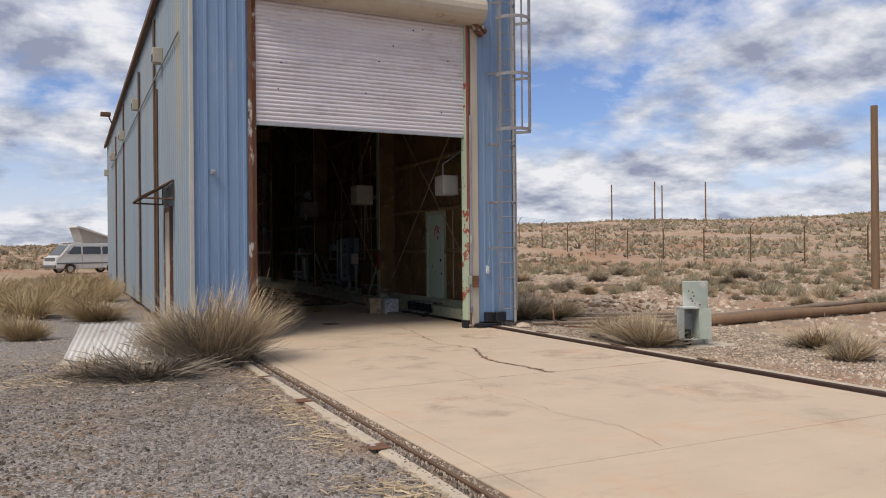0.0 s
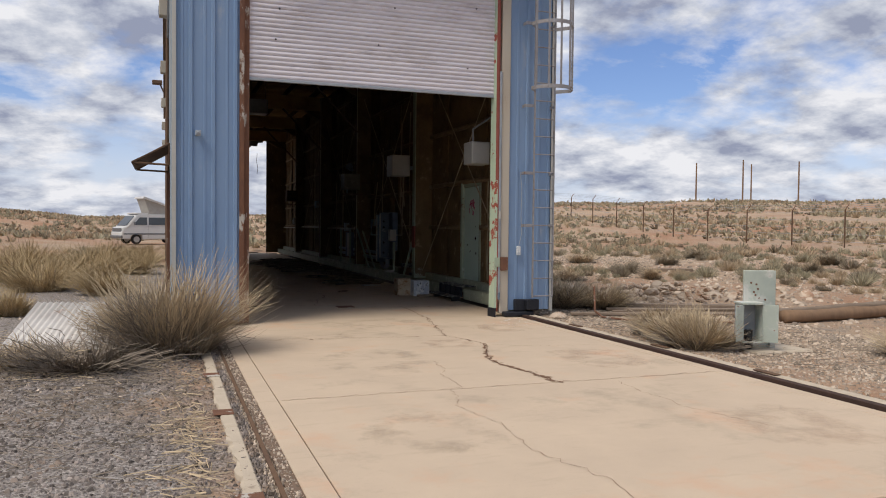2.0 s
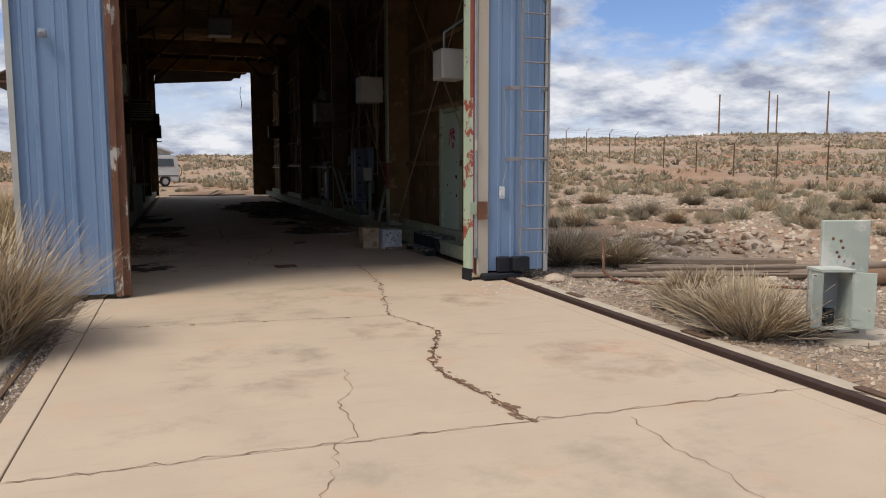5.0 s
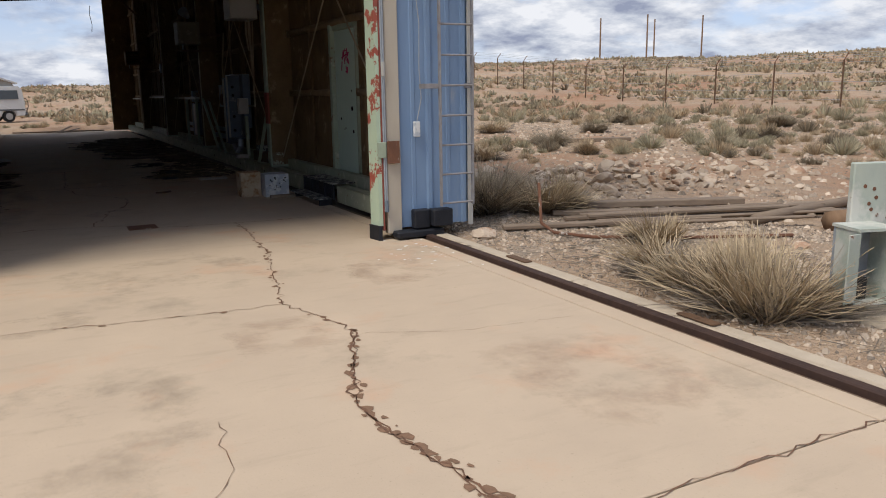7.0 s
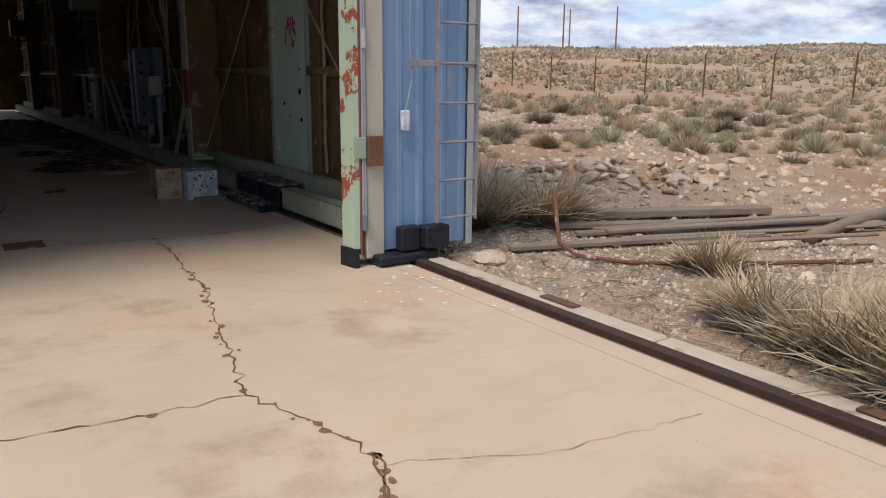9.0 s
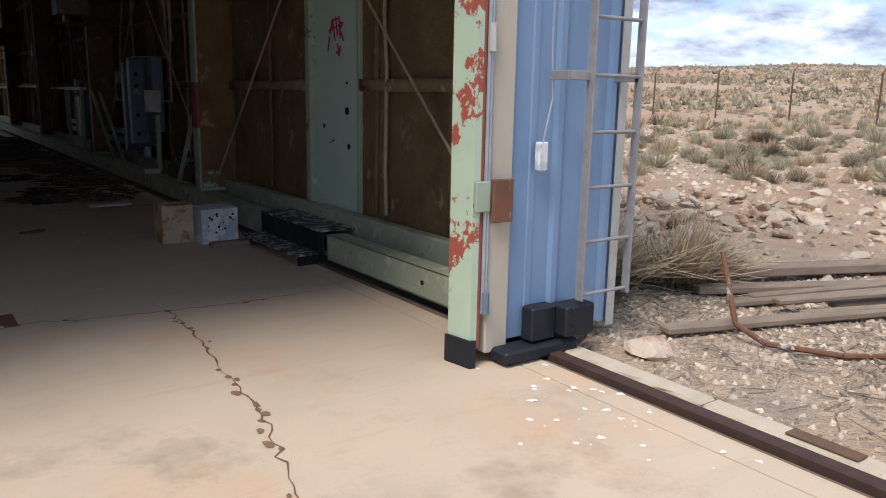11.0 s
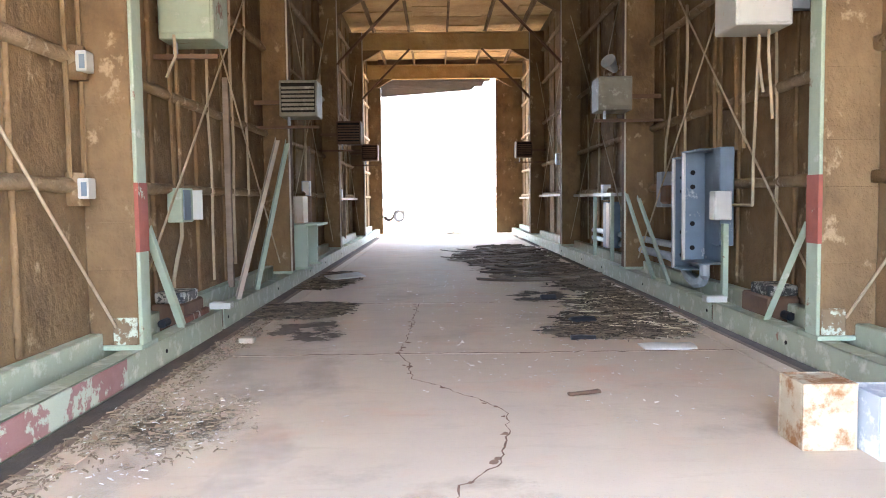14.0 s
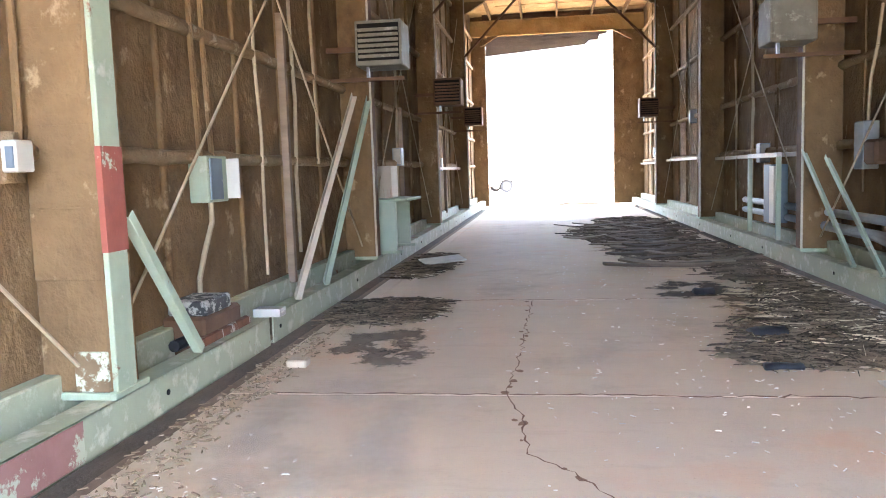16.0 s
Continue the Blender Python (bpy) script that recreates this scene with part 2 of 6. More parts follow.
DARKSTEEL = mat("brown_steel", (0.16, 0.095, 0.055), (0.10, 0.06, 0.04), 0.8, scale=4, bump=0.3)
WHITEMETAL = mat("white_enamel", (0.50, 0.495, 0.455), (0.40, 0.395, 0.36), 0.45, scale=3, bump=0.05, stain=(0.42, 0.33, 0.22), sscale=5, slo=0.64, shi=0.7)
GREYMETAL = mat("grey_galvanized", (0.38, 0.41, 0.44), (0.28, 0.31, 0.34), 0.5, 0.25, scale=7, bump=0.08, stain=(0.2, 0.13, 0.09), sscale=4, slo=0.66, shi=0.74)
BLUEGREY = mat("blue_grey_enamel", (0.165, 0.215, 0.265), (0.12, 0.155, 0.195), 0.5, scale=4, bump=0.06, stain=(0.40, 0.42, 0.42), sscale=4, slo=0.62, shi=0.68)
LADDER = mat("galvanized_ladder", (0.34, 0.34, 0.35), (0.25, 0.23, 0.22), 0.55, 0.3, scale=12, bump=0.1, stain=(0.25, 0.13, 0.07), sscale=3, slo=0.6, shi=0.66)
BLACK = mat("black_bumper_paint", (0.012, 0.014, 0.02), (0.02, 0.022, 0.028), 0.55, scale=12, bump=0.2, stain=(0.15, 0.14, 0.13), sscale=8, slo=0.7, shi=0.74)
WOOD = mat("grey_weathered_wood", (0.28, 0.22, 0.165), (0.18, 0.135, 0.10), 0.9, scale=9, bump=0.5, stretch=(0.2, 1, 1), bscale=30)
WOODPOLE = mat("brown_pole_wood", (0.26, 0.165, 0.10), (0.17, 0.11, 0.07), 0.9, scale=8, bump=0.5, stretch=(1, 1, 0.1), bscale=30)
PLANK = mat("stained_plywood", (0.50, 0.43, 0.31), (0.36, 0.27, 0.17), 0.85, scale=4, bump=0.3, stain=(0.25, 0.12, 0.045), sscale=6, slo=0.47, shi=0.6)
STRAW = mat("dry_straw", (0.50, 0.40, 0.265), (0.40, 0.315, 0.21), 0.9, scale=3, bump=0, island=0.35)
STRAWGOLD = mat("golden_dry_grass", (0.44, 0.335, 0.19), (0.34, 0.255, 0.145), 0.9, scale=3, bump=0, island=0.3)
TWIG = mat("grey_twigs", (0.27, 0.225, 0.175), (0.17, 0.14, 0.11), 0.9, scale=5, bump=0, island=0.4)
SAGE = mat("sage_scrub", (0.41, 0.37, 0.26), (0.32, 0.29, 0.20), 0.95, scale=0.5, bump=0, island=0.3, stain=(0.34, 0.285, 0.19), sscale=0.3, slo=0.55, shi=0.62)
# Real litter and boards; its dark colour also blackens the sill gaps.
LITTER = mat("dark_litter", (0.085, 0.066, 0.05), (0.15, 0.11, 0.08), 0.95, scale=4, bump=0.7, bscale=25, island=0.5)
DIRT = mat("dry_dirt_film", (0.16, 0.115, 0.075), (0.24, 0.18, 0.12), 0.95, scale=5, bump=0.6, bscale=40)
PAPER = mat("pale_scraps", (0.7, 0.68, 0.63), (0.5, 0.47, 0.42), 0.8, scale=6, bump=0, island=0.2)
WHITEPAINT = mat("cream_van_paint", (0.66, 0.66, 0.64), (0.6, 0.6, 0.58), 0.3, scale=2, bump=0, spec=0.5)
VANGREY = mat("grey_van_trim", (0.16, 0.165, 0.17), None, 0.6, bump=0)
RUBBER = mat("black_rubber", (0.02, 0.02, 0.02), (0.03, 0.03, 0.03), 0.8, bump=0.1)
CHROME = mat("dull_chrome", (0.5, 0.5, 0.5), None, 0.3, 0.9, bump=0)
GLASS = mat("dark_window_glass", (0.035, 0.045, 0.055), (0.045, 0.055, 0.065), 0.08, bump=0, spec=0.6)
CANVAS = mat("grey_tent_canvas", (0.42, 0.40, 0.36), (0.34, 0.32, 0.29), 0.9, scale=4, bump=0.2)
LAMPRED = mat("red_lens", (0.4, 0.03, 0.02), None, 0.3, bump=0)
PINK = mat("magenta_spray_paint", (0.42, 0.03, 0.13), None, 0.6, bump=0)
BLACKHOLE = mat("dark_hole", (0.012, 0.012, 0.012), None, 0.9, bump=0)
ROPE = mat("pale_rod", (0.45, 0.37, 0.25), (0.34, 0.27, 0.18), 0.8, scale=9, bump=0.1)
TIN = mat("pale_corrugated_tin", (0.62, 0.60, 0.57), (0.48, 0.45, 0.42), 0.5, 0.1, scale=4, bump=0.05, stain=(0.3, 0.16, 0.09), sscale=3, slo=0.62, shi=0.7)
BIRDLIME = mat("white_droppings", (0.78, 0.76, 0.72), (0.65, 0.62, 0.57), 0.9, scale=20, bump=0.2)


UNITGREY = mat("dull_unit_enamel", (0.22, 0.215, 0.17), (0.15, 0.14, 0.11), 0.6, scale=6, bump=0.1, stain=(0.36, 0.36, 0.30), sscale=5, slo=0.58, shi=0.66)
SPLASH = mat("foam_with_paint_flakes", (0.22, 0.16, 0.095), (0.14, 0.095, 0.055), 0.9, scale=4, bump=0.5, bscale=16, stain=(0.46, 0.50, 0.40), sscale=7, slo=0.52, shi=0.57)
FLAKED = mat("flaked_black_tread_paint", (0.04, 0.042, 0.045), (0.07, 0.07, 0.07), 0.6, scale=8, bump=0.2, stain=(0.42, 0.42, 0.38), sscale=9, slo=0.5, shi=0.54)
PATCHBLUE = mat("pale_blue_flaking_enamel", (0.40, 0.45, 0.51), (0.46, 0.50, 0.54), 0.5, scale=6, bump=0.08, stain=(0.66, 0.68, 0.67), sscale=5, slo=0.5, shi=0.56)

# ---- building helpers ----
def empty_bm():
    return bmesh.new()


def box(bm, lo, hi, bevel=0.0, m=None):
    lo, hi = Vector(lo), Vector(hi)
    r = bmesh.ops.create_cube(bm, size=1.0, matrix=Matrix.Translation((lo + hi) / 2) @ Matrix.Diagonal((*(hi - lo), 1)))
    vs = r["verts"]
    if bevel:
        es = list({e for v in vs for e in v.link_edges})
        nv = bmesh.ops.bevel(bm, geom=es, offset=bevel, segments=1, affect="EDGES", profile=0.5)
        vs = list({v for f in nv["faces"] for v in f.verts} | {v for v in vs if v.is_valid})
    if m is not None:
        bmesh.ops.transform(bm, matrix=m, verts=vs)
    return bm


def rod(bm, a, b, r, n=8, r2=None):
    a, b = Vector(a), Vector(b)
    d = b - a
    q = d.to_track_quat("Z", "Y").to_matrix().to_4x4()
    bmesh.ops.create_cone(bm, cap_ends=True, segments=n, radius1=r, radius2=r if r2 is None else r2, depth=d.length, matrix=Matrix.Translation((a + b) / 2) @ q)
    return bm


def tube(bm, pts, r, n=6):
    for a, b in zip(pts, pts[1:]):
        rod(bm, a, b, r, n)
    return bm


def prism(bm, pts, axis, lo, hi):
    """A closed outline in the plane across axis ('x': pts are (y, z); 'y': (x, z); 'z': (x, y)), drawn out from lo to hi."""
    def place(p, v):
        return {"x": (v, p[0], p[1]), "y": (p[0], v, p[1]), "z": (p[0], p[1], v)}[axis]
    a = [bm.verts.new(place(p, lo)) for p in pts]
    b = [bm.verts.new(place(p, hi)) for p in pts]
    k = len(pts)
    for i in range(k):
        bm.faces.new((a[i], a[(i + 1) % k], b[(i + 1) % k], b[i]))
    bm.faces.new(a)
    bm.faces.new(b)
    bmesh.ops.recalc_face_normals(bm, faces=bm.faces)
    return bm


def mesh_of(name, bm, material):
    me = bpy.data.meshes.new(name)
    bm.to_mesh(me)
    bm.free()
    me.materials.append(material)
    return me


def raw(name, verts, faces, material):
    me = bpy.data.meshes.new(name)
    me.from_pydata(verts, [], faces)
    me.materials.append(material)
    return me


def thing(name, label, category, at=(0, 0, 0), group="", kind=""):
    e = new(name)
    e.location = at
    e.empty_display_size = 0.1
    return tagged(e, label, category, group, kind)


def part(name, bm, material, parent, label=""):
    """One mesh object under a thing or a part; its mesh is in the world's metres."""
    me = bm if isinstance(bm, bpy.types.Mesh) else mesh_of(name, bm, material)
    ob = new(name, me)
    ob.parent = parent
    if parent.type == "EMPTY":
        ob.matrix_parent_inverse = parent.matrix_basis.inverted()
    return tagged(ob, label)


def single(name, bm, material, label, category, group="", kind=""):
    """A thing that is one mesh."""
    me = bm if isinstance(bm, bpy.types.Mesh) else mesh_of(name, bm, material)
    return tagged(new(name, me), label, category, group, kind)


def smooth(ob):
    for p in ob.data.polygons:
        p.use_smooth = True
    return ob


def rng(seed):
    return random.Random(seed)


# ---- plan ----
XL, XR = 2.25, 8.30          # inner faces of the side walls
XLO, XRO = 2.15, 8.44        # outer faces
Y0, Y1 = 14.60, 45.10        # front and back
EAVE = 7.10
COLS = (20.7, 26.8, 32.9, 39.0)


def ground_z(x, y):
    dx, dy = x - 4.0, y - 8.0
    d = math.hypot(dx, dy)
    a = math.degrees(math.atan2(dx, dy))
    keys = ((-180, .9), (-60, 1.0), (-22, .85), (-13, .62), (-6, .42), (4, .42), (14, .6), (26, .92), (40, 1.0), (65, 1.0), (120, .9), (180, .9))
    f = 1.0
    for (a0, f0), (a1, f1) in zip(keys, keys[1:]):
        if a0 <= a <= a1:
            f = f0 + (f1 - f0) * (a - a0) / (a1 - a0)
    rise = np.interp(d, (0, 14, 30, 50, 75, 100, 125, 160, 400, 1500), (0, 0, .32, 1.1, 2.7, 4.7, 6.2, 6.4, 4.0, 0.0))
    dip = 0.0 if dx > 6 else -0.3 * min(1.0, max(0.0, (d - 25) / 25)) * max(0.0, 1 - max(0, d - 60) / 40)
    z = -0.016 + float(rise) * f + dip
    if (2.72 if y < 14.5 else 2.2) < x < (8.0 if y < 14.5 else 8.3) and -60 < y < 47:
        return -0.14
    if 2.3 < x < 2.8 and y < 14.5:
        return -0.034 + 0.012 * noise.noise((x * 4, y * 2.2, 1.3))
    if d > 8:
        k = min(1.0, (d - 8) / 40)
        z += k * 0.55 * (noise.noise((x * 0.045, y * 0.045, 3.1))) * min(2.2, 0.5 + d / 80) + 0.05 * noise.noise((x * 0.5, y * 0.5, 0.3))
    return z + 0.012 * noise.noise((x * 1.7, y * 1.7, 1.3))


# ---- ground ----
def build_ground():
    radii = [0.0]
    r = 0.6
    while r < 1500:
        radii.append(r)
        r *= 1.045 if r > 6 else 1.09
    na = 300
    verts = [(4.0, 8.0, -0.14)]
    for r in radii[1:]:
        for k in range(na):
            a = 2 * math.pi * k / na
            x, y = 4 + r * math.sin(a), 8 + r * math.cos(a)
            verts.append((x, y, ground_z(x, y)))
    faces = [(0, 1 + (k + 1) % na, 1 + k) for k in range(na)]
    for i in range(len(radii) - 2):
        o, p = 1 + i * na, 1 + (i + 1) * na
        for k in range(na):
            j = (k + 1) % na
            faces.append((o + k, o + j, p + j, p + k))
    smooth(single("ground", raw("ground", verts, faces, GROUND), GROUND, "dry stony desert soil with gravel and low rises", "ground", kind="structure"))


build_ground()


# ---- slab, joints and rails ----
floor = thing("floor", "long cracked tan concrete slab with straight joints", "floor", kind="structure")
JY = (-6.0, -1.2, 2.3, 5.75, 9.24, 21.58, 25.0, 30.4, 36.0, 41.0, 46.0)
for a, b in zip(JY, JY[1:]):
    for x0, x1 in ((2.78, 2.965), (2.965, 7.62), (7.62, 7.79)):
        bm = empty_bm()
        box(bm, (x0 + 0.005, a + 0.006, -0.13), (x1 - 0.005, b - 0.006, 0.0), 0.004)
        part("slab", bm, CONCRETE, floor)
bm = empty_bm()
box(bm, (2.7, -6, -0.2), (7.86, 46, -0.012))
part("joint_filler", bm, JOINT, floor, "dirt packed in the joints")
bm = empty_bm()
box(bm, (2.56, -6, -0.2), (2.79, 14.9, -0.026))
part("left_groove_bed", bm, GROOVE, floor, "gravel bed along the rail")
bm = empty_bm()
box(bm, (7.80, -6, -0.2), (7.99, 14.9, -0.05))
part("right_groove_bed", bm, RAILRUST, floor)


def rail_profile(x):
    if x > 5:
        return [(x - .05, -.05), (x + .055, -.05), (x + .055, .03), (x + .04, .036), (x - .02, .036), (x - .035, .03), (x - .035, -.02), (x - .05, -.02)]
    return [(x - .05, -.05), (x + .05, -.05), (x + .05, -.04), (x + .01, -.03), (x + .01, .0), (x + .015, .0), (x + .015, .008), (x - .015, .008), (x - .015, .0), (x - .01, .0), (x - .01, -.03), (x - .05, -.04)]


for x in (2.665, 7.86):
    bm = empty_bm()
    prism(bm, rail_profile(x), "y", -6, 14.9)
    single("floor_rail", bm, RAILRUST if x > 5 else DARKSTEEL, "rusty steel rail set in a groove beside the slab", "rail", "rails of the rolling shed")
# Dark beds put the black shade of the gap below the sills into colour.
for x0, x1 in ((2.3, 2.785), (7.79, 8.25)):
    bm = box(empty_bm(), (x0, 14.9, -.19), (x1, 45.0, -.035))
    part("gap_bed", bm, LITTER, floor, "dark bed painting the shade under the sill beam")
for x0, x1, z, nm in ((2.43, 2.56, 0.0, "worn pale concrete strip outside the rail"), (7.955, 8.09, 0.03, "raised pale concrete kerb outside the rail")):
    e = thing("kerb", nm, "kerb", (x0, 0, 0), kind="structure")
    rr = rng(int(x0 * 10))
    y = -6.0
    while y < 14.5:
        L = rr.uniform(1.2, 2.6)
        bm = empty_bm()
        j = rr.uniform(-.012, .012)
        box(bm, (x0 + j, y, -0.18), (x1 + j, min(14.55, y + L - 0.012), z + rr.uniform(-.008, .004)), 0.012)
        bmesh.ops.subdivide_edges(bm, edges=[ed for ed in bm.edges if abs(ed.verts[0].co.y - ed.verts[1].co.y) > 0.5], cuts=14)
        for v in bm.verts:
            if v.co.z > -0.05 and abs(v.co.x - x0) < 0.03:
                v.co.x += rr.uniform(0, 0.045) if x0 < 5 else rr.uniform(-0.01, 0.01)
        part("kerb_block", bm, KERB, e)
        y += L
for y in (6.85, 8.95, 10.6):
    bm = empty_bm()
    box(bm, (2.40, y - .09, 0.0), (2.56, y + .09, 0.008), 0.003)
    single("tie_plate", bm, RUST, "flat rusty steel tie plate on the concrete strip", "plate", "tie plates")
for y in (8.9, 10.75, 12.9):
    bm = empty_bm()
    box(bm, (7.97, y - .16, 0.03), (8.05, y + .16, 0.042), 0.003)
    single("tie_plate", bm, DARKSTEEL, "flat dark steel tie plate on the kerb", "plate", "tie plates")


def crack(pts, width, seed, name="crack", chips=0):
    """A jagged ribbon along a line, laid on the slab, with ragged widths."""
    rr = rng(seed)
    line = [Vector((*p, 0)) for p in pts]
    fine = [line[0]]
    for a, b in zip(line, line[1:]):
        k = max(2, int((b - a).length / 0.06))
        side = Vector((-(b - a).y, (b - a).x, 0)).normalized()
        for i in range(1, k + 1):
            s = 0 if i == k else rr.gauss(0, 0.014)
            fine.append(a.lerp(b, i / k) + side * s)
    verts, faces, cv, cf = [], [], [], []
    for i, p in enumerate(fine):
        t = (fine[min(i + 1, len(fine) - 1)] - fine[max(i - 1, 0)]).normalized()
        s = Vector((-t.y, t.x, 0))
        w = width * .55 * rr.uniform(0.3, 1.4)
        verts += [p + s * w + Vector((0, 0, .0045)), p - s * w * rr.uniform(.5, 1) + Vector((0, 0, .0045))]
        if i:
            faces.append((2 * i - 2, 2 * i - 1, 2 * i + 1, 2 * i))
        if chips and rr.random() < chips * 1.6:
            c = p + s * rr.gauss(0, .022) + Vector((0, 0, .0035))
            r_, m = width * rr.uniform(1.0, 3.4), 7
            j = len(cv)
            for q in range(m):
                f = rr.uniform(.45, 1.2) * r_
                cv.append(c + t * (1.5 * f * math.cos(q * 6.283 / m)) + s * (f * math.sin(q * 6.283 / m)))
            cf.append(tuple(range(j, j + m)))
    part(name, raw(name, verts, faces, CRACK), CRACK, floor)
    if cv:
        part("crack_spall", raw("crack_spall", cv, cf, SPALL), SPALL, floor)


crack([(6.29, 16.48), (6.28, 16.08), (6.24, 15.4), (6.16, 14.42), (5.99, 13.8), (5.88, 13.1), (5.76, 12.6), (5.90, 12.2), (5.99, 11.75), (5.78, 11.2), (5.56, 10.58), (5.6, 10.1), (5.67, 9.69), (5.73, 9.24)], 0.009, 3, chips=0.3)
crack([(5.985, 11.76), (5.785, 11.2), (5.565, 10.58), (5.605, 10.1), (5.675, 9.69), (5.733, 9.24)], 0.012, 33, chips=0.42)
crack([(4.71, 9.3), (4.74, 9.71), (4.72, 9.95), (4.88, 10.22), (4.92, 10.73)], 0.004, 4)
crack([(4.71, 9.3), (4.57, 9.23), (4.53, 8.91), (4.38, 8.62), (4.5, 7.9), (4.4, 7.2), (4.6, 6.5), (4.45, 5.8)], 0.004, 5)
crack([(6.32, 9.11), (6.26, 8.64), (6.29, 8.27), (6.26, 7.97), (6.5, 7.2)], 0.004, 6)
crack([(5.95, 11.67), (6.67, 11.37), (7.41, 11.3)], 0.003, 8)
crack([(4.67, 24.95), (4.63, 23.79), (4.61, 22.4), (4.56, 21.63), (4.67, 21.11), (4.71, 20.6), (4.93, 20.39), (5.07, 20.14), (5.25, 19.88), (5.37, 19.6), (5.31, 19.05), (5.25, 18.68), (5.01, 18.29), (4.95, 17.92), (4.77, 17.34), (4.76, 17.12)], 0.010, 10, chips=0.15)
crack([(3.0, 17.2), (3.85, 17.18), (4.17, 17.22), (4.55, 17.16), (4.76, 17.12), (5.1, 16.92), (5.43, 16.64), (5.8, 16.55), (6.29, 16.48), (6.81, 16.42), (7.32, 16.46)], 0.009, 11, chips=0.1)
crack([(3.0, 12.85), (4.2, 12.78), (5.1, 12.64), (5.76, 12.6)], 0.008, 127, "joint_edge", 0.1)
for y in (9.24, 21.58, 25.0):
    crack([(3.0, y), (4.2, y + .01), (5.5, y - .01), (7.6, y)], 0.007 if y < 20 else .022, int(y * 10), "joint_edge")
bm = empty_bm()
box(bm, (5.10, 16.62, 0.0), (5.42, 16.92, 0.008), 0.003)
single("floor_drain_cover", bm, RUST, "square rusty steel cover plate set in the slab", "cover")


# ---- walls ----
def siding_profile(width, ribs):
    """Outline in plan of one siding sheet: (along, out), ribbed on the outer side."""
    pts = [(0, 0)]
    step = width / ribs
    for k in range(ribs):
        s = k * step
        pts += [(s + .04, 0), (s + .055, .028), (s + .095, .028), (s + .11, 0), (s + step * .55, 0), (s + step * .57, .008), (s + step * .66, .008), (s + step * .68, 0)]
    pts += [(width, 0), (width, -.02), (0, -.02)]
    return pts


def siding_sheet(name, width, z0, z1, material, ribs=3):
    bm = empty_bm()
    prism(bm, siding_profile(width, ribs), "z", z0, z1)
    return mesh_of(name, bm, material)


def wall_side(name, x_out, turn, x_foam0, x_foam1, label, hole=None):
    w = thing(name, label, "wall", (x_out, Y0, 0), kind="structure")
    n = 33
    width = (Y1 - Y0) / n
    me = siding_sheet("siding_sheet", width - .004, 0.10, EAVE, PALE)
    for k in range(n):
        y = Y0 + width * k
        ob = new("siding_sheet", me)
        ob.parent = w
        ob.matrix_parent_inverse = w.matrix_basis.inverted()
        if turn > 0:
            ob.matrix_basis = pose(x_out, y, 0, 0, 0, 90)
        else:
            ob.matrix_basis = pose(x_out, y + width, 0, 0, 0, -90)
    bm = empty_bm()
    if hole:
        box(bm, (x_foam0, Y0 + .05, 0.12), (x_foam1, hole[0], EAVE))
        box(bm, (x_foam0, hole[1], 0.12), (x_foam1, Y1 - .05, EAVE))
        box(bm, (x_foam0, hole[0], hole[2]), (x_foam1, hole[1], EAVE))
    else:
        box(bm, (x_foam0, Y0 + .05, 0.12), (x_foam1, Y1 - .05, EAVE))
    part("foam_lining", bm, FOAM, w, "brown sprayed foam insulation")
    return w


# siding turned so that its ribs look outwards
wall_left = wall_side("wall_left", XLO, 1, XLO + .025, XL, "tall weathered blue and cream ribbed metal side wall")
wall_right = wall_side("wall_right", XRO, -1, XR, XRO - .025, "tall ribbed metal side wall lined with brown foam", (17.40, 18.36, 2.46))


def front_sheet(parent, x0, x1, y, z0, z1, out, material, ribs):
    bm = empty_bm()
    prism(bm, siding_profile(x1 - x0, ribs), "z", z0, z1)
    m = pose(x1, y, 0, 0, 0, 180) if out < 0 else pose(x0, y, 0)
    bmesh.ops.transform(bm, matrix=m, verts=bm.verts)
    return part("siding_sheet", bm, material, parent)


wall_front = thing("wall_front", "narrow blue ribbed metal front around the tall door opening", "wall", (5.3, Y0, 0), kind="structure")
front_sheet(wall_front, XLO, 3.12, Y0 - .04, 0.06, EAVE, -1, BLUE, 3)
front_sheet(wall_front, 7.612, XRO, Y0 - .04, 0.11, EAVE, -1, BLUE, 2)
front_sheet(wall_front, 3.12, 7.605, Y0 - .04, 6.30, EAVE + .5, -1, BLUE, 12)
for x0, x1 in ((XLO + .03, 3.10), (7.615, XRO - .03)):
    bm = empty_bm()
    box(bm, (x0, Y0 - .018, 0.12), (x1, Y0 + .05, EAVE))
    part("lining", bm, FOAM, wall_front)
bm = empty_bm()
box(bm, (3.1, Y0 - .018, 6.30), (7.68, Y0 + .05, EAVE + .45))
part("lining", bm, FOAM, wall_front)
for x in (XLO - .02, XRO - .04):
    bm = empty_bm()
    prism(bm, [(x, Y0 - .085), (x + .06, Y0 - .085), (x + .06, Y0 - .075), (x + .01, Y0 - .075), (x + .01, Y0 + .02), (x, Y0 + .02)] if x < 5 else
          [(x, Y0 - .085), (x + .06, Y0 - .085), (x + .06, Y0 + .02), (x + .05, Y0 + .02), (x + .05, Y0 - .075), (x, Y0 - .075)], "z", 0.08, EAVE)
    part("corner_trim", bm, WHITEMETAL, wall_front, "pale corner flashing")
bm = empty_bm()
box(bm, (7.452, Y0 - .07, 0.06), (7.61, Y0 + .02, 6.3), 0.008)
part("jamb_cover", bm, BEIGE, wall_front, "stained beige jamb cover")
bm = empty_bm()
